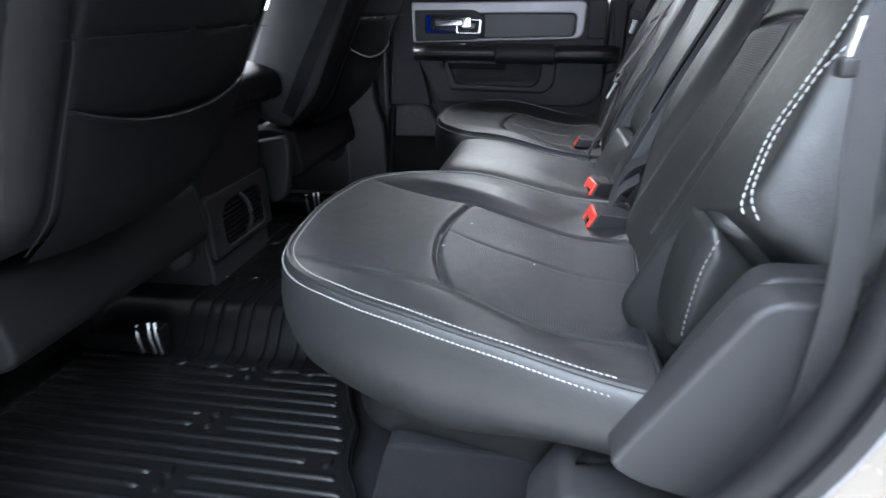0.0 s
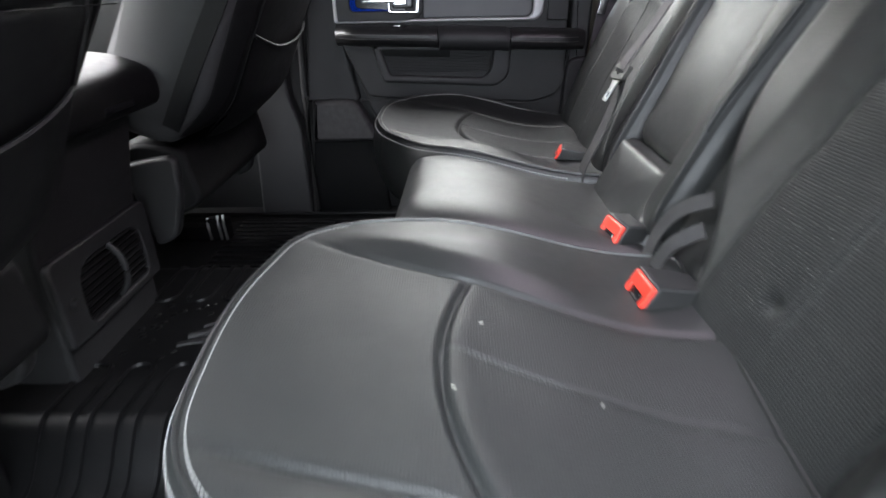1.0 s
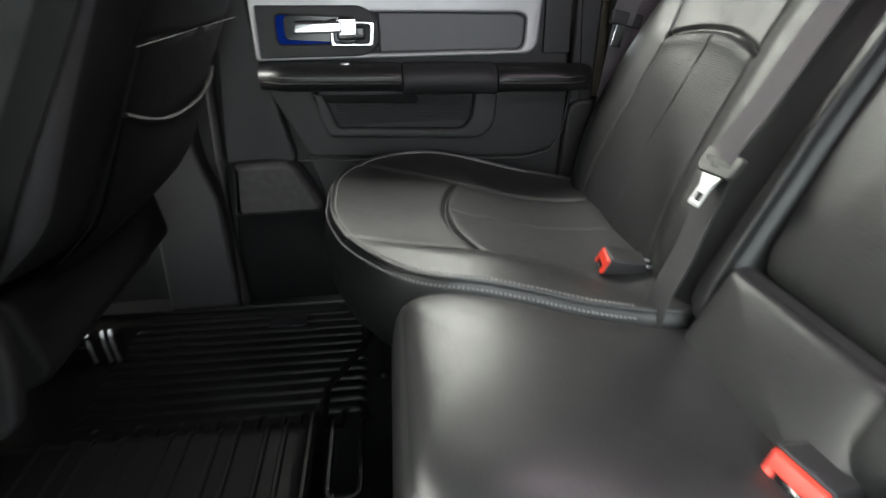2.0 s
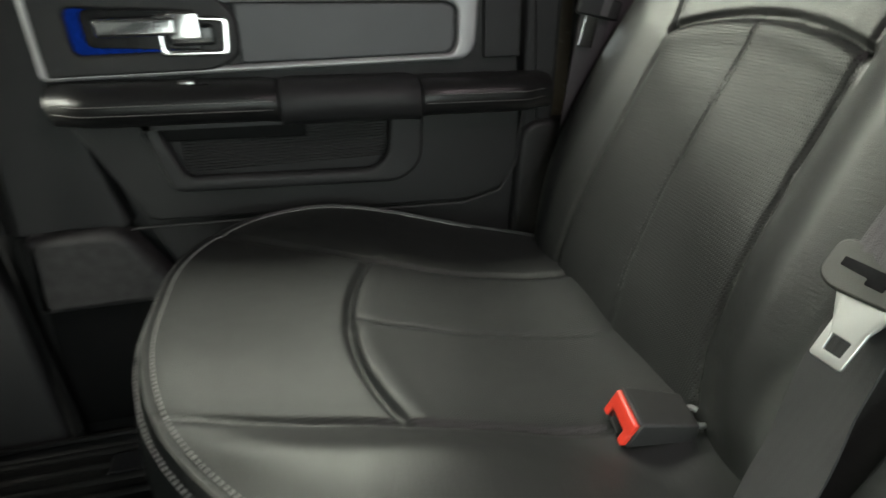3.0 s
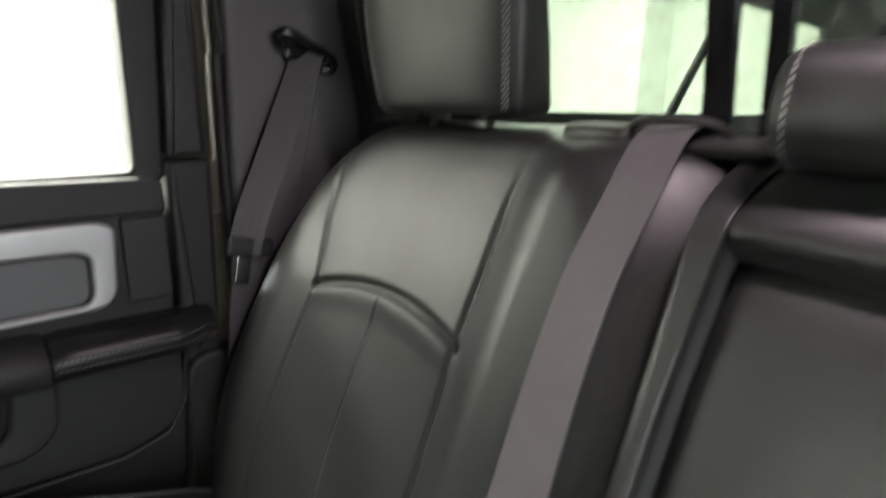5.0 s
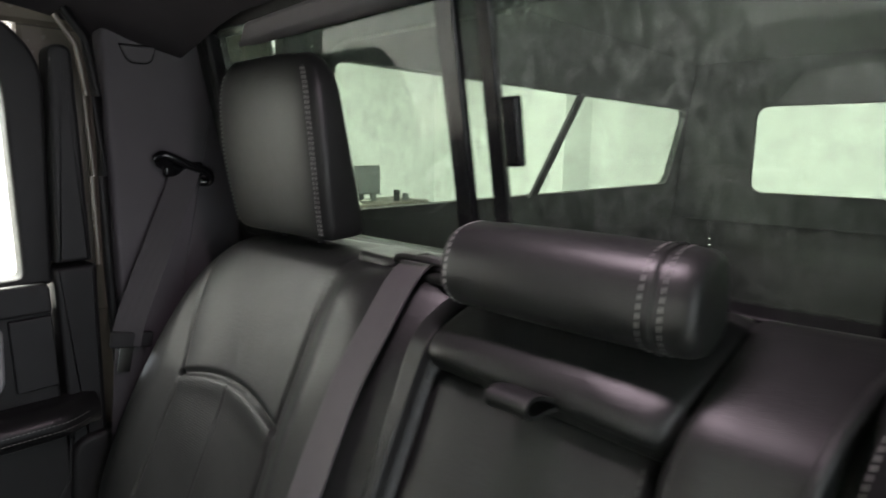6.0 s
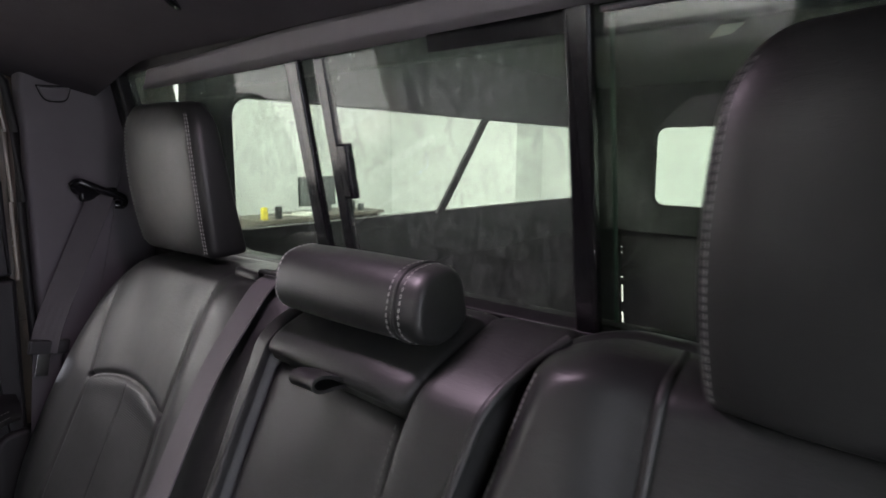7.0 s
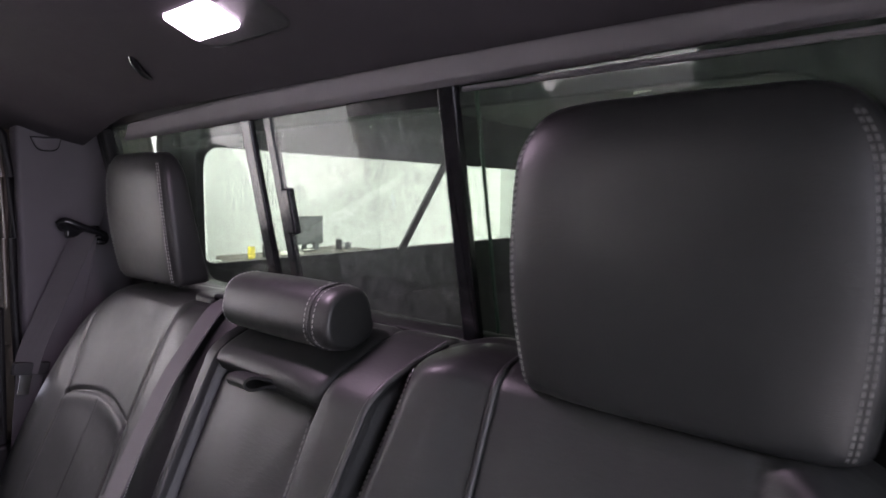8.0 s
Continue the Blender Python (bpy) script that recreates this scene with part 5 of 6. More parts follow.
def buckle(label, m, tongue=True):
    """A belt buckle: local x along its length from the red end, z up."""
    b = thing("belt_buckle", label, "belt buckle", "buckles on the rear bench")
    def lean(bm):
        """Tips the front face back, and narrows the housing to the rear."""
        for v in bm.verts:
            f = smooth(0.03, 0.085, v.co.x)
            v.co.x += v.co.z * 0.5 * (1 - f)
            v.co.y *= 1 - 0.16 * f
            v.co.z *= 1 - 0.30 * f
        return moved(bm, m)

    part("housing", lean(box(0.003, 0.080, -0.0295, 0.0295, 0, 0.031, 0.004, 3)), BUCKLE, b)
    part("rim", lean(box(0.0005, 0.006, -0.0290, 0.0290, 0.0285, 0.0312, 0.001, 1)), PLASTIC_GREY, b)
    part("release_button", lean(joined(box(-0.003, 0.005, -0.0275, 0.0275, 0.0135, 0.0285, 0.0024, 2), box(-0.0025, 0.005, -0.0275, -0.0165, 0.002, 0.015, 0.0022, 2), box(-0.0025, 0.005, 0.0165, 0.0275, 0.002, 0.015, 0.0022, 2))), RED, b, "bright red release button")
    part("slot", lean(box(-0.0003, 0.005, -0.0172, 0.0172, 0.001, 0.0140, 0.001, 1)), GLOSS_BLACK, b)
    part("slot_lip", lean(box(-0.0012, 0.004, -0.0110, 0.0110, 0.0035, 0.0055, 0.0006, 1)), PLASTIC_GREY, b)
    part("stalk", moved(tube(spline([(0.078, -0.012, 0.012), (0.092, -0.013, 0.010), (0.104, 0.0, 0.004), (0.092, 0.013, 0.010), (0.078, 0.012, 0.012)], 5), 0.0032, 8), m), STEEL, b, "bent steel stalk")
    return b


buckle("black belt buckle with red button on the seat cushion", pose(0.010, -0.328, 0.352, 0, 2, 4))
buckle("black belt buckle with red button at the middle seat", pose(0.020, -0.150, 0.352, 0, 0, 11))
buckle("grey belt buckle with red button on the seat cushion", pose(0.010, 0.272, 0.356, 0, 0, -11) @ Matrix.Scale(0.84, 4))

belt = thing("seat_belt", "grey seat belt with latch plate lying on the backrest", "seat belt", "seat belts")
BP = [(0.186, 0.545, -0.150), (0.185, 0.580, -0.098), (0.183, 0.572, -0.058), (0.181, 0.545, -0.028), (0.180, 0.485, -0.009), (0.182, 0.42, 0.005), (0.179, 0.345, 0.014), (0.171, 0.26, 0.024), (0.163, 0.20, 0.036), (0.1615, 0.1765, 0.0375), (0.1612, 0.172, 0.033)]
part("webbing", ribbon(spline([BM @ Vector(p) for p in BP], 8), (0.02, 1, -0.05), 0.047, 0.0016, 8), WEBBING, belt)
LP = [(0.160, 0.168, 0.028), (0.163, 0.13, 0.018), (0.160, 0.09, 0.014), (0.152, 0.05, 0.012), (0.142, -0.02, 0.010), (0.132, -0.08, -0.02)]
part("webbing", ribbon(spline([BM @ Vector(p) for p in LP], 8), (0.02, 1, -0.05), 0.047, 0.0016, 8), WEBBING_DARK, belt, "dark lower webbing")
LM = BM @ Matrix.Translation((0.1605, 0.172, 0.030)) @ pose(0, 0, 0, -4, 0, -2)
plate = slab(rounded([(-0.037, 0.016, 0.005), (-0.033, -0.013, 0.006), (0.026, -0.017, 0.006), (0.037, -0.010, 0.008), (0.036, 0.012, 0.006), (0.030, 0.017, 0.004)], 5), 0.009, LM, 0.0022)
part("latch_plate", plate, BELT_PLATE, belt, "grey plastic latch plate")
part("slot", slab(rounded([(-0.0255, -0.001, 0.001), (-0.006, -0.002, 0.001), (-0.006, -0.006, 0.001), (0.006, -0.006, 0.001), (0.006, -0.002, 0.001), (0.0255, -0.001, 0.001), (0.0255, 0.005, 0.001), (-0.0255, 0.005, 0.001)], 2), 0.0006, LM @ Matrix.Translation((0, 0, 0.0088)), 0), GLOSS_BLACK, belt)
part("tongue", slab(rounded([(-0.018, -0.012, 0.003), (-0.010, -0.022, 0.004), (-0.0095, -0.058, 0.003), (0.0135, -0.058, 0.003), (0.014, -0.024, 0.004), (0.026, -0.012, 0.003)], 4), 0.0028, LM @ Matrix.Translation((-0.002, 0, 0.002)), 0.0008, hole=rounded([(-0.005, -0.040, 0.001), (-0.0048, -0.042, 0.001), (-0.0045, -0.051, 0.001), (0.0075, -0.051, 0.001), (0.008, -0.042, 0.001), (0.008, -0.040, 0.001)], 4)), STEEL, belt, "shiny steel tongue")

far_belt = thing("seat_belt", "grey shoulder belt running down the rear pillar", "seat belt", "seat belts")
part("webbing", ribbon(spline([(0.340, 0.780, 0.962), (0.328, 0.770, 0.94), (0.272, 0.757, 0.83), (0.222, 0.752, 0.725), (0.202, 0.752, 0.665)], 8), (0.75, -0.45, -0.12), 0.047, 0.0016, 8), WEBBING, far_belt)
part("ring", joined(tube(spline([(0.288, 0.780, 0.978), (0.30, 0.770, 0.985), (0.335, 0.764, 0.968), (0.372, 0.764, 0.952), (0.378, 0.775, 0.935), (0.365, 0.782, 0.935)], 6), 0.008, 8), box(0.30, 0.372, 0.776, 0.792, 0.945, 0.972, 0.006)), GLOSS_BLACK, far_belt, "black anchor ring")
bolt = bmesh.new()
bmesh.ops.create_cone(bolt, cap_ends=True, segments=20, radius1=0.016, radius2=0.012, depth=0.014)
part("bolt", moved(bolt, Matrix.Translation((0.302, 0.776, 0.975)) @ pose(0, 0, 0, 90)), GLOSS_BLACK, far_belt)
part("latch_plate", moved(box(-0.034, 0.034, -0.007, 0.007, -0.014, 0.014, 0.004), Matrix.Translation((0.213, 0.752, 0.672)) @ pose(0, 0, 0, 0, 12, 0)), PLASTIC_GREY, far_belt)
part("tongue", moved(box(-0.011, 0.011, -0.0015, 0.0015, -0.055, -0.01, 0.001), Matrix.Translation((0.206, 0.752, 0.672)) @ pose(0, 0, 0, 0, 12, 0)), CHROME, far_belt)
part("webbing", ribbon(spline([(0.212, 0.760, 0.665), (0.20, 0.765, 0.55), (0.19, 0.775, 0.42)], 6), (0.85, 0.0, -0.12), 0.047, 0.0016, 8), WEBBING, far_belt)

near_belt = thing("seat_belt", "grey seat belt hanging beside the plastic side trim", "seat belt", "seat belts")
# same grey webbing as the other belts; the dark material stands in for shade
part("webbing", ribbon(spline([(0.160, -0.915, 0.95), (0.128, -0.920, 0.72), (0.127, -0.921, 0.66), (0.131, -0.921, 0.617), (0.138, -0.921, 0.57), (0.141, -0.921, 0.512), (0.140, -0.918, 0.44), (0.139, -0.910, 0.39)], 8), [(0.97, -0.22, 0.1)] * 57, 0.019, 0.0016, 8), WEBBING_DARK, near_belt)
part("tongue", tube([(0.1145, -0.918, 0.706), (0.1115, -0.918, 0.684)], 0.0022, 8), CHROME, near_belt, "shiny steel tongue")
part("tongue_pad", moved(box(-0.004, 0.006, -0.006, 0.006, -0.010, 0.002, 0.002), Matrix.Translation((0.1115, -0.915, 0.682))), PLASTIC, near_belt)

# ---- near side: seat side trim, sill, door opening ----
st = thing("seat_side_trim", "charcoal plastic trim beside the rear bench", "side trim", kind="structure")
part("side_panel", plate_y([(0.004, 0.340, 0.012), (0.03, 0.322, 0.02), (0.085, 0.308, 0.02), (0.20, 0.30, 0.02), (0.20, 0.512, 0.01), (0.103, 0.512, 0.022), (0.056, 0.431, 0.05), (0.014, 0.360, 0.012)], -0.905, 0.040, 0.006, n=8), PLASTIC_GREY, st)
part("inner_wall", plate_y([(0.030, 0.350, 0.02), (0.12, 0.30, 0.02), (0.30, 0.30, 0.02), (0.30, 0.517, 0.01), (0.112, 0.517, 0.02), (0.066, 0.436, 0.05)], -0.872, 0.035, 0.006, n=8), PLASTIC, st)
FLAP = Matrix(((1, 0, 0, 0), (0, 0, -1, -0.776), (0, 1, 0, 0), (0, 0, 0, 1)))


def side_pad(name, corners, label):
    """A soft leather piece that closes the gap beside the backrest."""
    v_, f, mids = pillow(even(rounded(corners, 8), 0.004), lambda u, v, s: 0.014 * (1 - s ** 5) + 0.0015 * noise.noise(Vector((u * 40, v * 40, 3))), [(0.003, -0.006), (0.003, -0.075)], 20)
    return part(name, recalc([FLAP @ v for v in v_], f), LEATHER, st, label)


side_pad("seat_flap", [(0.074, 0.385, 0.01), (0.12, 0.385, 0.01), (0.160, 0.455, 0.01), (0.1365, 0.481, 0.008), (0.096, 0.523, 0.008), (0.082, 0.482, 0.03), (0.0745, 0.432, 0.03)], "black leather flap")
side_pad("seat_pad", [(0.098, 0.5235, 0.006), (0.138, 0.482, 0.006), (0.160, 0.460, 0.006), (0.230, 0.460, 0.008), (0.225, 0.498, 0.01), (0.189, 0.512, 0.02), (0.128, 0.543, 0.014), (0.108, 0.536, 0.012)], "black leather side pad")
part("stitching", stitches(spline([(0.0985, -0.7885, 0.5135), (0.0875, -0.7895, 0.482), (0.0805, -0.7895, 0.432), (0.079, -0.7885, 0.402)], 8), 0.005, 0.0018, 0.0007, (0, -1, 0)), THREAD_GREY, st)
part("lower_box", slab(rounded([(-0.075, 0.05, 0.02), (0.25, 0.05, 0.02), (0.25, 0.25, 0.02), (0.03, 0.262, 0.02), (-0.032, 0.270, 0.012), (-0.066, 0.21, 0.012)], 6), 0.10, Matrix(((1, 0, 0, 0), (0, 0, 1, -0.885), (0, 1, 0, 0), (0, 0, 0, 1))), 0.012), PLASTIC, st, "black plastic sill moulding")
structure("sill_near", box(-2.0, -0.1, -0.97, -0.80, -0.06, 0.0, 0.01), PLASTIC, "black plastic door sill trim", "sill")
opening = thing("door_opening", "rear door opening with black rubber seal and dark painted edge", "door opening", kind="structure")
edge = spline([(-0.12, -0.95, -0.02), (-0.02, -0.95, 0.20), (0.10, -0.95, 0.370), (0.148, -0.95, 0.48), (0.160, -0.95, 0.58), (0.176, -0.945, 0.70), (0.21, -0.93, 0.9), (0.215, -0.89, 1.12)], 10)
part("seal", tube(edge, 0.015, 10), SEAL, opening)
flange = ribbon([p + Vector((0.012, -0.002, -0.006)) for p in edge], (0, 1, 0), 0.04, 0.010, 4)
part("flange", flange, PLASTIC, opening)
outer = [p + Vector((0.018, -0.012, -0.010)) for p in edge if p.z < 0.62]
part("outer_edge", tube(outer, 0.009, 10), SILL_PAINT, opening)
vv, ff = [], []
for p in edge:
    vv += [(p.x + 0.022, -0.962, p.z - 0.013), (0.62, -0.962, p.z - 0.03 if p.z > 0.2 else p.z - 0.03)]
for i in range(len(edge) - 1):
    ff.append((2 * i, 2 * i + 1, 2 * i + 3, 2 * i + 2))
vv += [(x, y + 0.04, z) for x, y, z in vv]
half = len(vv) // 2
ff += [tuple(i + half for i in f[::-1]) for f in ff]
part("body_side", recalc(vv, ff), TAN_PAINT, opening, "", False)
part("striker", tube(spline([(0.205, -0.965, 0.405), (0.205, -0.985, 0.407), (0.205, -0.988, 0.400), (0.205, -0.988, 0.37), (0.205, -0.985, 0.363), (0.205, -0.965, 0.365)], 5), 0.006, 8), CHROME, opening, "steel door striker")
# near twin of the light far pillar trim, with shade put into its colour
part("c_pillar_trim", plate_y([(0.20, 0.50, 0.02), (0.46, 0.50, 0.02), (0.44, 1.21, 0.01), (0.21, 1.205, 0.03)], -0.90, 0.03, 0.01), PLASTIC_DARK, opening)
structure("front_door_near", joined(box(-2.05, -0.90, -0.96, -0.88, -0.06, 0.74, 0.02), box(-1.02, -0.90, -0.95, -0.87, 0.74, 1.22, 0.02)), PLASTIC, "black inner panel of the closed front door", "door")
open_door = thing("door_2", "rear door swung wide open beside the bench", "door", kind="structure")
part("panel", box(-0.945, -0.885, -1.93, -0.985, -0.04, 0.76, 0.02), PLASTIC, open_door, "black inner door panel")
part("window_frame", slab(rounded([(-1.93, 0.77, 0.02), (-0.985, 0.77, 0.02), (-0.985, 1.20, 0.06), (-1.80, 1.20, 0.10)], 6), 0.04, Matrix(((0, 0, 1, -0.935), (1, 0, 0, 0), (0, 1, 0, 0), (0, 0, 0, 1))), 0.006, hole=rounded([(-1.87, 0.80, 0.02), (-1.04, 0.80, 0.02), (-1.04, 1.15, 0.05), (-1.76, 1.15, 0.08)], 6)), PLASTIC, open_door, "black window frame")
part("pane", slab(rounded([(-1.88, 0.79, 0.02), (-1.03, 0.79, 0.02), (-1.03, 1.16, 0.05), (-1.77, 1.16, 0.08)], 6), 0.005, Matrix(((0, 0, 1, -0.917), (1, 0, 0, 0), (0, 1, 0, 0), (0, 0, 0, 1))), 0), DARK_GLASS, open_door, "dark tinted door glass")
structure("window_front_near", plate_y([(-2.0, 0.74, 0.01), (-0.96, 0.74, 0.01), (-0.96, 1.2, 0.02), (-1.6, 1.2, 0.02)], -0.912, 0.005, 0), SHELL_TINT, "lightly tinted front door window", "window")
structure("b_pillar_near", box(-0.90, -0.86, -0.95, -0.87, -0.06, 1.22, 0.01), PLASTIC_GREY, "charcoal pillar trim between the doors", "pillar trim")

# ---- front seats, seen from behind ----
FM = Matrix(((0, 0.45, 0.893, -0.615), (1, 0, 0, 0), (0, 0.893, -0.45, 0.60), (0, 0, 0, 1)))


def front_seat(label, u0, u1, side_mat, side_label, rails):
    """A front seat from behind: leather shell with grey side, map pocket, lower plastic panel, base and rails."""
    seat = thing("front_seat", label, "front seat", "front seats")
    uc, hw = (u0 + u1) / 2, (u1 - u0) / 2
    M = FM @ Matrix.Translation((uc, 0, 0))
    outline = even(rounded([(-hw * 0.93, -0.24, 0.04), (hw * 0.93, -0.24, 0.04), (hw, 0.10, 0.1), (hw * 0.86, 0.52, 0.12), (-hw * 0.86, 0.52, 0.12), (-hw, 0.10, 0.1)], 10), 0.012)

    def top(u, v, s):
        w = 0.012 * (1 - s ** 2) - 0.030 * s ** 8
        w += groove(abs(u) - hw * 0.78, 0.005, 0.004) + groove(v - 0.115, 0.004, 0.004)
        return w - 0.05 * smooth(-0.1, -0.28, v)

    v_, f, mids = pillow(outline, top, [(0.004, -0.012), (0.006, -0.03)], 40)
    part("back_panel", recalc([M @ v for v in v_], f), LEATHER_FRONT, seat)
    # side and front padding
    grown = [p * 1.0 for p in outline]
    v2, f2, m2 = pillow(grown, lambda u, v, s: -0.030 - 0.05 * smooth(-0.1, -0.28, v), [(0.012, -0.012), (0.022, -0.04), (0.026, -0.09), (0.020, -0.15), (0.0, -0.19), (-0.05, -0.20)], 10)
    part("side_padding", recalc([M @ v for v in v2], f2), side_mat, seat, side_label)
    pk = []
    for i in range(25):
        q = -1 + i / 12
        pk.append(M @ Vector((q * hw * 0.76, 0.012 - 0.028 * (1 - q * q) + 0.012, 0.024 - 0.020 * abs(q) ** 3)))
    part("pocket_hem", tube(pk, 0.0035, 6), LEATHER_FRONT, seat, "hem of the map pocket")
    pv, pf = [], []
    for i in range(25):
        q = -1 + i / 12
        for j in range(9):
            t = j / 8
            v = (0.024 - 0.028 * (1 - q * q)) * (1 - t) - 0.22 * t
            pv.append(M @ Vector((q * hw * (0.76 - 0.02 * t), v, 0.022 - 0.018 * abs(q) ** 3 + 0.004 * math.sin(t * 3) - 0.05 * smooth(-0.1, -0.28, v))))
    for i in range(24):
        for j in range(8):
            pf.append((i * 9 + j, i * 9 + j + 1, (i + 1) * 9 + j + 1, (i + 1) * 9 + j))
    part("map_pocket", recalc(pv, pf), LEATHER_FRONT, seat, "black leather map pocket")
    for sgn in (-1, 1):
        line = [M @ Vector((sgn * hw * 0.78, v, top(sgn * hw * 0.78, v, 0.75) + 0.004)) for v in ranged(-0.2, 0.115, 20)]
        part("seam", tube(line, 0.0010, 6), LEATHER_FRONT, seat)
    line = [M @ Vector((u, 0.115, top(u, 0.115, 0.4) + 0.004)) for u in ranged(-hw * 0.9, hw * 0.9, 24)]
    part("seam", tube(line, 0.0008, 6), LEATHER_FRONT, seat)
    for y, sg in ((u0 - 0.0285, -1), (u1 + 0.0285, 1)):
        band = [(-0.53, y, 0.86), (-0.607, y, 0.724), (-0.69, y, 0.59), (-0.765, y, 0.46)]
        part("side_band", ribbon(spline(band, 6), (1, 0, -0.3), 0.034, 0.004, 4), LEATHER_FRONT, seat, "black band on the grey side")
    # lower plastic panel, cushion frame, rails
    yl, yr = uc - hw * 0.94, uc + hw * 0.94
    lower = slab(rounded([(-0.775, 0.405, 0.02), (-0.755, 0.285, 0.03), (-0.80, 0.262, 0.02), (-1.20, 0.24, 0.03), (-1.22, 0.36, 0.03), (-0.86, 0.42, 0.02)], 6), yr - yl, Matrix(((1, 0, 0, 0), (0, 0, 1, yl), (0, 1, 0, 0), (0, 0, 0, 1))), 0.012)
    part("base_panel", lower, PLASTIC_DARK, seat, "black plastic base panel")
    for y in (yl + 0.03, yr - 0.03)[rails:]:
        hinge = slab(rounded([(-0.785, 0.40, 0.03), (-0.79, 0.31, 0.02), (-0.82, 0.21, 0.03), (-0.87, 0.19, 0.02), (-0.905, 0.38, 0.03)], 6), 0.035, Matrix(((1, 0, 0, 0), (0, 0, 1, y - 0.05 if y < uc else y + 0.015), (0, 1, 0, 0), (0, 0, 0, 1))), 0.010)
        part("hinge_cover", hinge, PLASTIC, seat, "charcoal plastic hinge cover")
        part("rail", box(-1.25, -0.965, y - 0.02, y + 0.02, 0.0, 0.045, 0.006), PLASTIC_DARK, seat)
        bracket = part("bracket", box(-0.972, -0.905, y - 0.02, y + 0.014, 0.0, 0.070, 0.006), PLASTIC_DARK, seat, "black rail bracket")
        for bx, bz in ((-0.962, 0.072), (-0.930, 0.080), (-0.913, 0.082)):
            part("ridge", tube([(bx, y - 0.022, 0.004), (bx - 0.003, y - 0.022, bz * 0.6), (bx - 0.006, y - 0.012, bz)], 0.0042, 6), STEEL, bracket, "scuffed pale steel ridge")
        part("leg", box(-1.15, -1.08, y - 0.02, y + 0.02, 0.04, 0.26, 0.006), GLOSS_BLACK, seat)
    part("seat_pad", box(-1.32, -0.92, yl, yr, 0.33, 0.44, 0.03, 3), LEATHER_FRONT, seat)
    return seat


front_seat("black leather front passenger seat with map pocket and grey side", 0.175, 0.685, VINYL_GREY, "grey vinyl side padding", 0)
# driver side padding takes the darkened leather too
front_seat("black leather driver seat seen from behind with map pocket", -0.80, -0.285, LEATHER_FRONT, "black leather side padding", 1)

# ---- centre console with rear vents ----
con = thing("centre_console", "black centre console with padded lid and rear air vents", "console")
part("body", slab(rounded([(-0.875, -0.01, 0.02), (-0.868, 0.33, 0.03), (-0.83, 0.50, 0.02), (-1.40, 0.50, 0.03), (-1.42, -0.01, 0.02)], 6), 0.30, Matrix(((1, 0, 0, 0), (0, 0, 1, -0.163), (0, 1, 0, 0), (0, 0, 0, 1))), 0.012), PLASTIC, con)
part("lid", slab(rounded([(-0.775, 0.505, 0.03), (-0.775, 0.575, 0.05), (-0.86, 0.605, 0.06), (-1.36, 0.605, 0.05), (-1.38, 0.505, 0.02)], 8), 0.37, Matrix(((1, 0, 0, 0), (0, 0, 1, -0.195), (0, 1, 0, 0), (0, 0, 0, 1))), 0.022, 4), LEATHER_FRONT, con, "padded black leather console lid")
part("lid_latch", box(-0.781, -0.774, -0.03, 0.06, 0.522, 0.536, 0.003), GLOSS_BLACK, con)
XM = Matrix(((0, 0, 1, -0.869), (1, 0, 0, 0), (0, 1, 0, 0), (0, 0, 0, 1)))
part("vent_frame", slab(rounded([(-0.165, 0.155, 0.012), (0.138, 0.155, 0.012), (0.138, 0.318, 0.02), (-0.165, 0.318, 0.02)], 5), 0.016, XM, 0.005, hole=rounded([(-0.105, 0.172, 0.02), (0.10, 0.172, 0.02), (0.10, 0.285, 0.05), (-0.105, 0.285, 0.05)], 5)), PLASTIC, con, "black vent surround")
part("vent_back", box(-0.868, -0.864, -0.11, 0.105, 0.168, 0.29, 0.001), GLOSS_BLACK, con)
for k in range(9):
    z = 0.178 + 0.0125 * k
    part("vent_slat", box(-0.864, -0.855, -0.10, 0.096, z, z + 0.004, 0.001, 1), PLASTIC_DARK, con)
part("vent_wheel", tube(spline([(-0.858, -0.005, 0.176), (-0.840, -0.005, 0.20), (-0.835, -0.005, 0.23), (-0.840, -0.005, 0.26), (-0.858, -0.005, 0.284)], 5), 0.006, 8), PLASTIC_GREY, con, "grey ribbed vent thumbwheel")
knob = bmesh.new()
bmesh.ops.create_cone(knob, cap_ends=True, segments=18, radius1=0.011, radius2=0.009, depth=0.012)
part("socket", moved(knob, Matrix.Translation((-0.85, -0.135, 0.232)) @ pose(0, 0, 0, 0, 90, 0)), PLASTIC, con)

# ---- rubber floor mats ----
mat = thing("floor_mat", "black ribbed rubber floor mat over the tunnel", "floor mat")
nx, ny = 60, 150
x0, x1, y0, y1 = -1.14, -0.335, -0.80, 0.79
mv, mf = [], []


def hump(y):
    """The tunnel under the mat."""
    return 0.085 * smooth(-0.335, -0.235, y) * (1 - smooth(0.27, 0.37, y))


def mat_edge(y):
    """Where the mat ends before the bench."""
    return float(np.interp(y, (-0.80, -0.69, -0.64, -0.60, -0.54, -0.48, -0.40, 0.45, 0.60), (-0.30, -0.325, -0.358, -0.368, -0.375, -0.41, -0.44, -0.44, -0.36)))


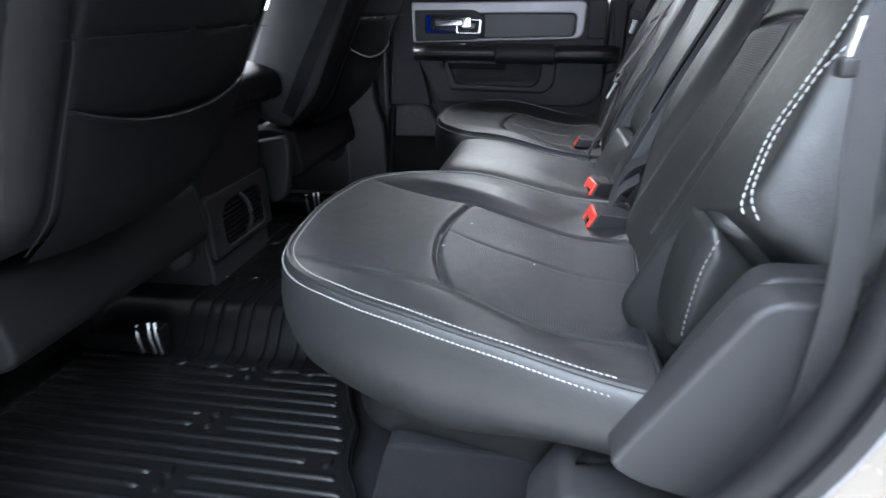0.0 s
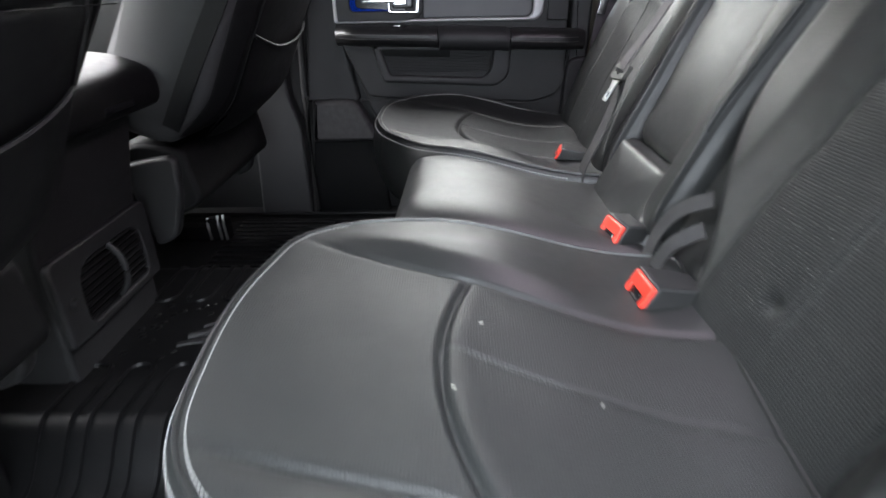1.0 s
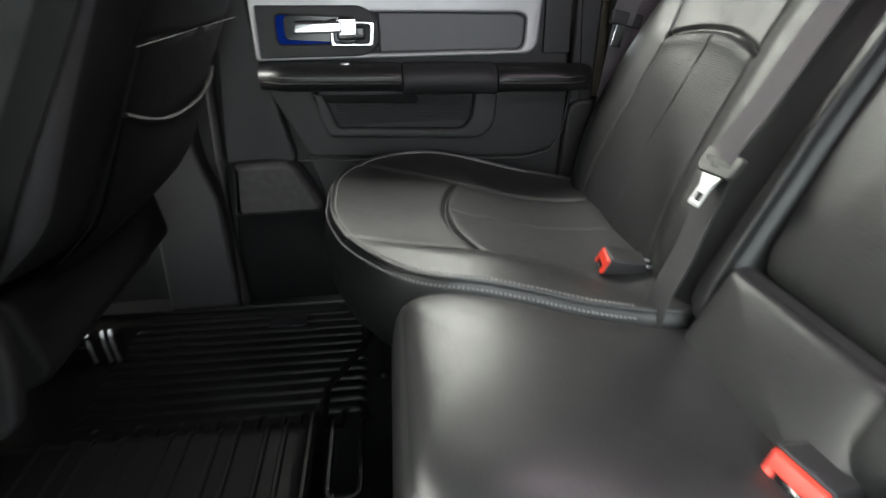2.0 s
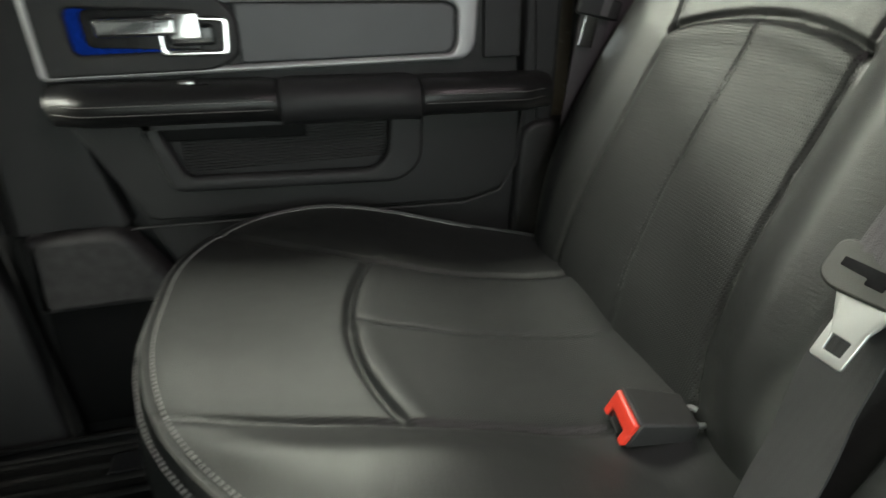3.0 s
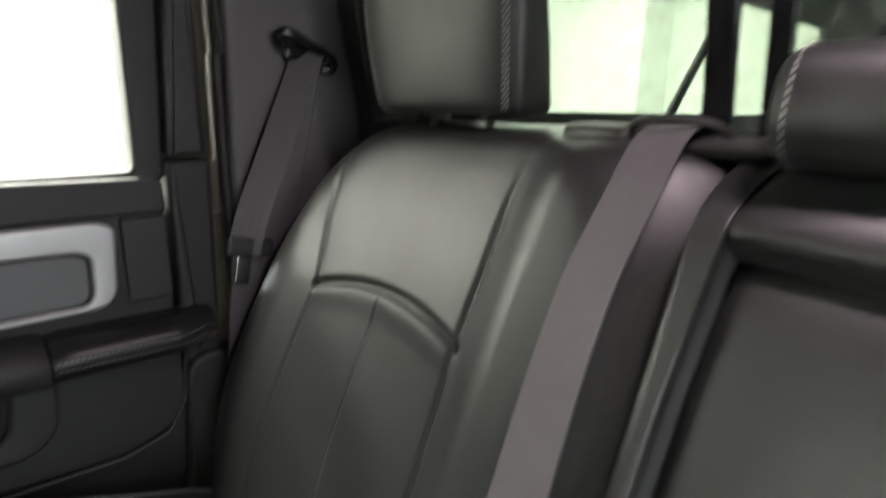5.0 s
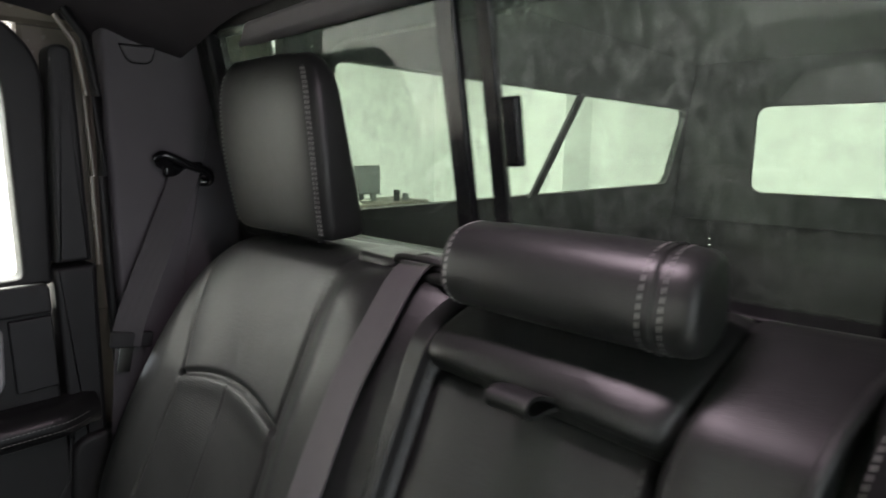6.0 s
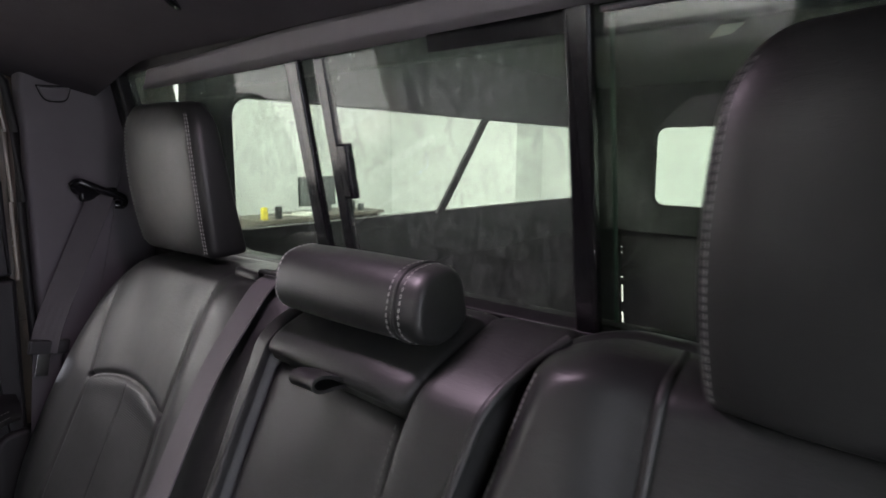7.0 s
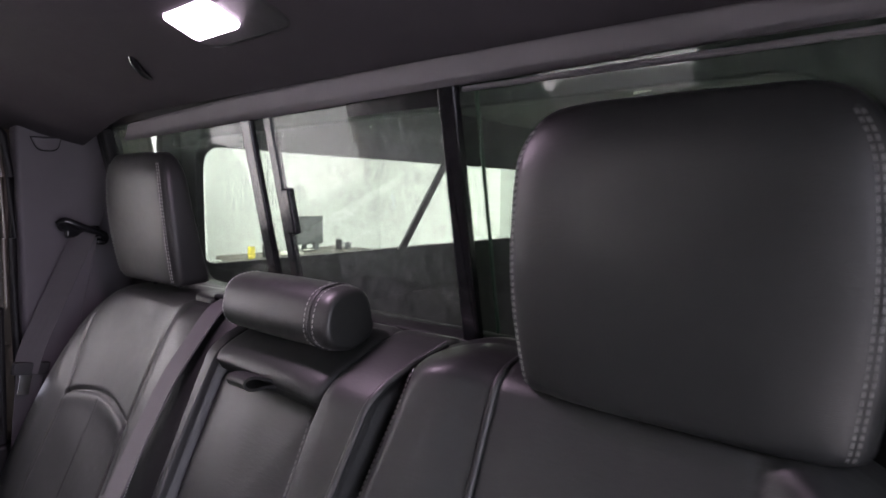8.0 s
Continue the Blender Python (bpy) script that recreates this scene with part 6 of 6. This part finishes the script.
for i in range(nx):
    for j in range(ny):
        y = y0 + (y1 - y0) * j / (ny - 1)
        x = x0 + (mat_edge(y) - x0) * i / (nx - 1)
        z = hump(y)
        ex = min(x - x0, mat_edge(y) - x)
        ey = min(y - y0, y1 - y)
        z += 0.022 * (1 - smooth(0.0, 0.022, min(ex, ey)))
        mv.append((x, y, z))
for i in range(nx - 1):
    for j in range(ny - 1):
        a = i * ny + j
        mf.append((a, a + 1, a + ny + 1, a + ny))
nm = len(mv)
mv += [(x, y, z - 0.006) for x, y, z in mv]
mf += [tuple(i + nm for i in f[::-1]) for f in mf]
rimi = [i * ny for i in range(nx)] + [(nx - 1) * ny + j for j in range(1, ny)] + [i * ny + ny - 1 for i in range(nx - 2, -1, -1)] + [j for j in range(ny - 2, 0, -1)]
for a, b in zip(rimi, rimi[1:] + rimi[:1]):
    mf.append((a, b, b + nm, a + nm))
part("sheet", recalc(mv, mf), RUBBER, mat)
part("rim", tube([(x0 + 0.01, y0 + 0.01, 0.024), *[(mat_edge(y) - 0.008, y, hump(y) + 0.022) for y in ranged(y0 + 0.01, y1 - 0.01, 90)], (x0 + 0.01, y1 - 0.01, 0.024)], 0.005, 6), RUBBER, mat)


def rib(xa, xb, y, w=0.0075, h=0.0055):
    pts = [(x, y, hump(y) + h * 0.1 - 0.006 * (1 - smooth(0.0, 0.012, min(x - xa, xb - x)))) for x in [xa, xa + 0.004, xa + 0.009, xa + 0.016] + ranged(xa + 0.03, xb - 0.03, 6) + [xb - 0.016, xb - 0.009, xb - 0.004, xb]]
    part("rib", tube(pts, w, 8, False, (0, 0, 1), h / w), RUBBER, mat)


def stud(x, y, r=0.013):
    """A raised octagonal stud with a sunken middle."""
    bm = bmesh.new()
    bmesh.ops.create_cone(bm, cap_ends=True, segments=8, radius1=r, radius2=r * 0.75, depth=0.009)
    dip = bmesh.new()
    bmesh.ops.create_cone(dip, cap_ends=True, segments=8, radius1=r * 0.45, radius2=r * 0.35, depth=0.012)
    part("stud", moved(joined(bm, dip), Matrix.Translation((x, y, hump(y) + 0.004))), RUBBER, mat)


for k in range(14):
    y = -0.7665 + 0.0306 * k
    end = mat_edge(y) - 0.028
    row = min(range(3), key=lambda i: abs(y - (-0.69, -0.537, -0.384)[i]))
    if abs(y - (-0.69, -0.537, -0.384)[row]) < 0.0154:
        rib(-1.11, -0.708, y)
        rib(-0.645, end, y)
        stud(-0.676, y)
    elif abs(y + 0.6135) < 0.0154:
        rib(-1.11, -0.45, y)
        stud(-0.412, y)
    else:
        rib(-1.11, end, y)
for k in range(12):
    y = 0.408 + 0.0325 * k
    rib(-0.92, -0.37, y)
    if k % 4 == 3:
        stud(-0.335, y)
# ribs that climb the two flanks of the tunnel, and long loops on its top
for k in range(7):
    x = -0.86 + 0.078 * k
    for ys_ in (ranged(-0.36, -0.13, 22), ranged(0.39, 0.14, 22)):
        s = 0.010
        left = [(x - 0.024, y, hump(y) + 0.001) for y in ys_]
        right = [(x + 0.024, y, hump(y) + 0.001) for y in ys_[::-1]]
        d = 1 if ys_[0] < ys_[-1] else -1
        cap_end = [(x - 0.024 * math.cos(a), ys_[-1] + d * 0.024 * math.sin(a), hump(ys_[-1]) + 0.001) for a in ranged(0.3, math.pi - 0.3, 7)]
        foot = [(x + 0.024 * math.cos(a), ys_[0] - d * 0.018 * math.sin(a), hump(ys_[0]) + 0.001) for a in ranged(0.3, math.pi - 0.3, 7)]
        part("rib", tube(left + cap_end + right + foot, 0.0052, 6, True, (0, 0, 1), 1.1), RUBBER, mat)
random.seed(9)
for k in range(60):
    x, y = random.uniform(-0.85, -0.42), random.uniform(-0.09, 0.10)
    if abs(x + 0.69) < 0.09 and abs(y) < 0.06:
        continue
    part("stud", moved(box(-0.007, 0.007, -0.005, 0.005, 0, 0.004, 0.002, 1), Matrix.Translation((x, y, hump(y))) @ pose(0, 0, 0, 0, 0, 30)), RUBBER, mat)
EMBLEM = [((-0.050, -0.014, 0.0075), (-0.022, -0.006, 0.009), (0.012, 0.002, 0.010), (0.046, 0.014, 0.007)), ((-0.060, -0.042, 0.004), (-0.028, -0.036, 0.007), (0.006, -0.036, 0.009), (0.040, -0.026, 0.006)), ((-0.034, 0.020, 0.004), (0.0, 0.034, 0.005), (0.034, 0.036, 0.004))]
for line in EMBLEM:
    width = sum(p[2] for p in line) / len(line)
    part("emblem_stroke", tube(spline([(-0.69 + x, 0.0 + y + 0.12 * x, hump(0) + 0.002) for x, y, w in line], 6), width, 8, False, (0, 0, 1), 0.55), WORN, mat, "raised worn emblem stroke")
part("badge", box(-0.605, -0.515, 0.70, 0.745, 0.004, 0.012, 0.003), GLOSS_BLACK, mat)

# ---- roof fittings ----
lamp = thing("dome_lamp", "lit rectangular dome lamp in the headliner", "dome lamp")
LAMP = pose(0.192, -0.027, 1.250, 0, 22, 0)
part("housing", slab(rounded([(-0.050, -0.105, 0.03), (0.052, -0.105, 0.03), (0.052, 0.075, 0.03), (-0.050, 0.075, 0.03)], 8), 0.014, LAMP @ Matrix.Translation((0, -0.012, 0.001)), 0.006), PLASTIC_GREY, lamp)
part("lens", slab(rounded([(-0.025, -0.048, 0.010), (0.025, -0.048, 0.010), (0.025, 0.048, 0.010), (-0.025, 0.048, 0.010)], 6), 0.008, LAMP @ Matrix.Translation((0, 0, -0.005)), 0.003), LAMP_GLOW, lamp, "glowing white lens")
hook = thing("coat_hook", "small black coat hook on the headliner", "coat hook")
part("arm", tube(spline([(0.213, 0.207, 1.262), (0.222, 0.217, 1.240), (0.252, 0.247, 1.231), (0.284, 0.276, 1.238), (0.294, 0.286, 1.258)], 8), 0.0065, 10), GLOSS_BLACK, hook)
part("base", moved(box(-0.052, 0.058, -0.013, 0.013, 0, 0.010, 0.005), Matrix.Translation((0.252, 0.246, 1.246)) @ pose(0, 0, 0, 0, 0, 44)), HEADLINER, hook)
seat_base = thing("seat_base", "dark plastic base under the rear seat cushion", "seat base", kind="structure")
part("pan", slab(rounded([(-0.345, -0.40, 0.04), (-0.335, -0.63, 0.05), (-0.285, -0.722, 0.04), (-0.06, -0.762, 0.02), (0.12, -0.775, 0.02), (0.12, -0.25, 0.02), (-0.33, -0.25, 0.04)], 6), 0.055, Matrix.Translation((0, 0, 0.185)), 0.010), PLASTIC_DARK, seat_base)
def surface_height(x, y):
    """The height of the near cushion's upper face, found on its mesh."""
    best = None
    for ob in SEATS["near"].children_recursive:
        if ob.name.startswith(("middle_panel", "front_panel")) and len(ob.data.vertices) > 100:
            for v in ob.data.vertices:
                d = (v.co.x - x) ** 2 + (v.co.y - y) ** 2
                if v.co.z < 0.45 and (best is None or d < best[0]):
                    best = (d, v.co.z)
    return best[1] + 0.0003


for lx, ly, turn in ((-0.181, -0.426, 20), (-0.073, -0.528, 60), (-0.21, -0.536, -30)):
    crumb = thing("lint_speck", "tiny white speck of lint on the leather cushion", "lint", "lint specks")
    part("speck", moved(box(-0.0024, 0.0024, -0.0004, 0.0004, -0.0003, 0.0003, 0.0001, 1), Matrix.Translation((lx, ly, surface_height(lx, ly))) @ pose(0, 0, 0, 0, 0, turn)), PAPER, crumb)
lint = thing("lint_speck", "tiny white speck on the dark carpet", "lint", "lint specks")
part("speck", moved(box(-0.003, 0.003, -0.002, 0.002, -0.001, 0.001, 0.0008, 1), Matrix.Translation((-0.262, -0.763, 0.10)) @ pose(0, 0, 0, 20, 80, 0)), PAPER, lint)
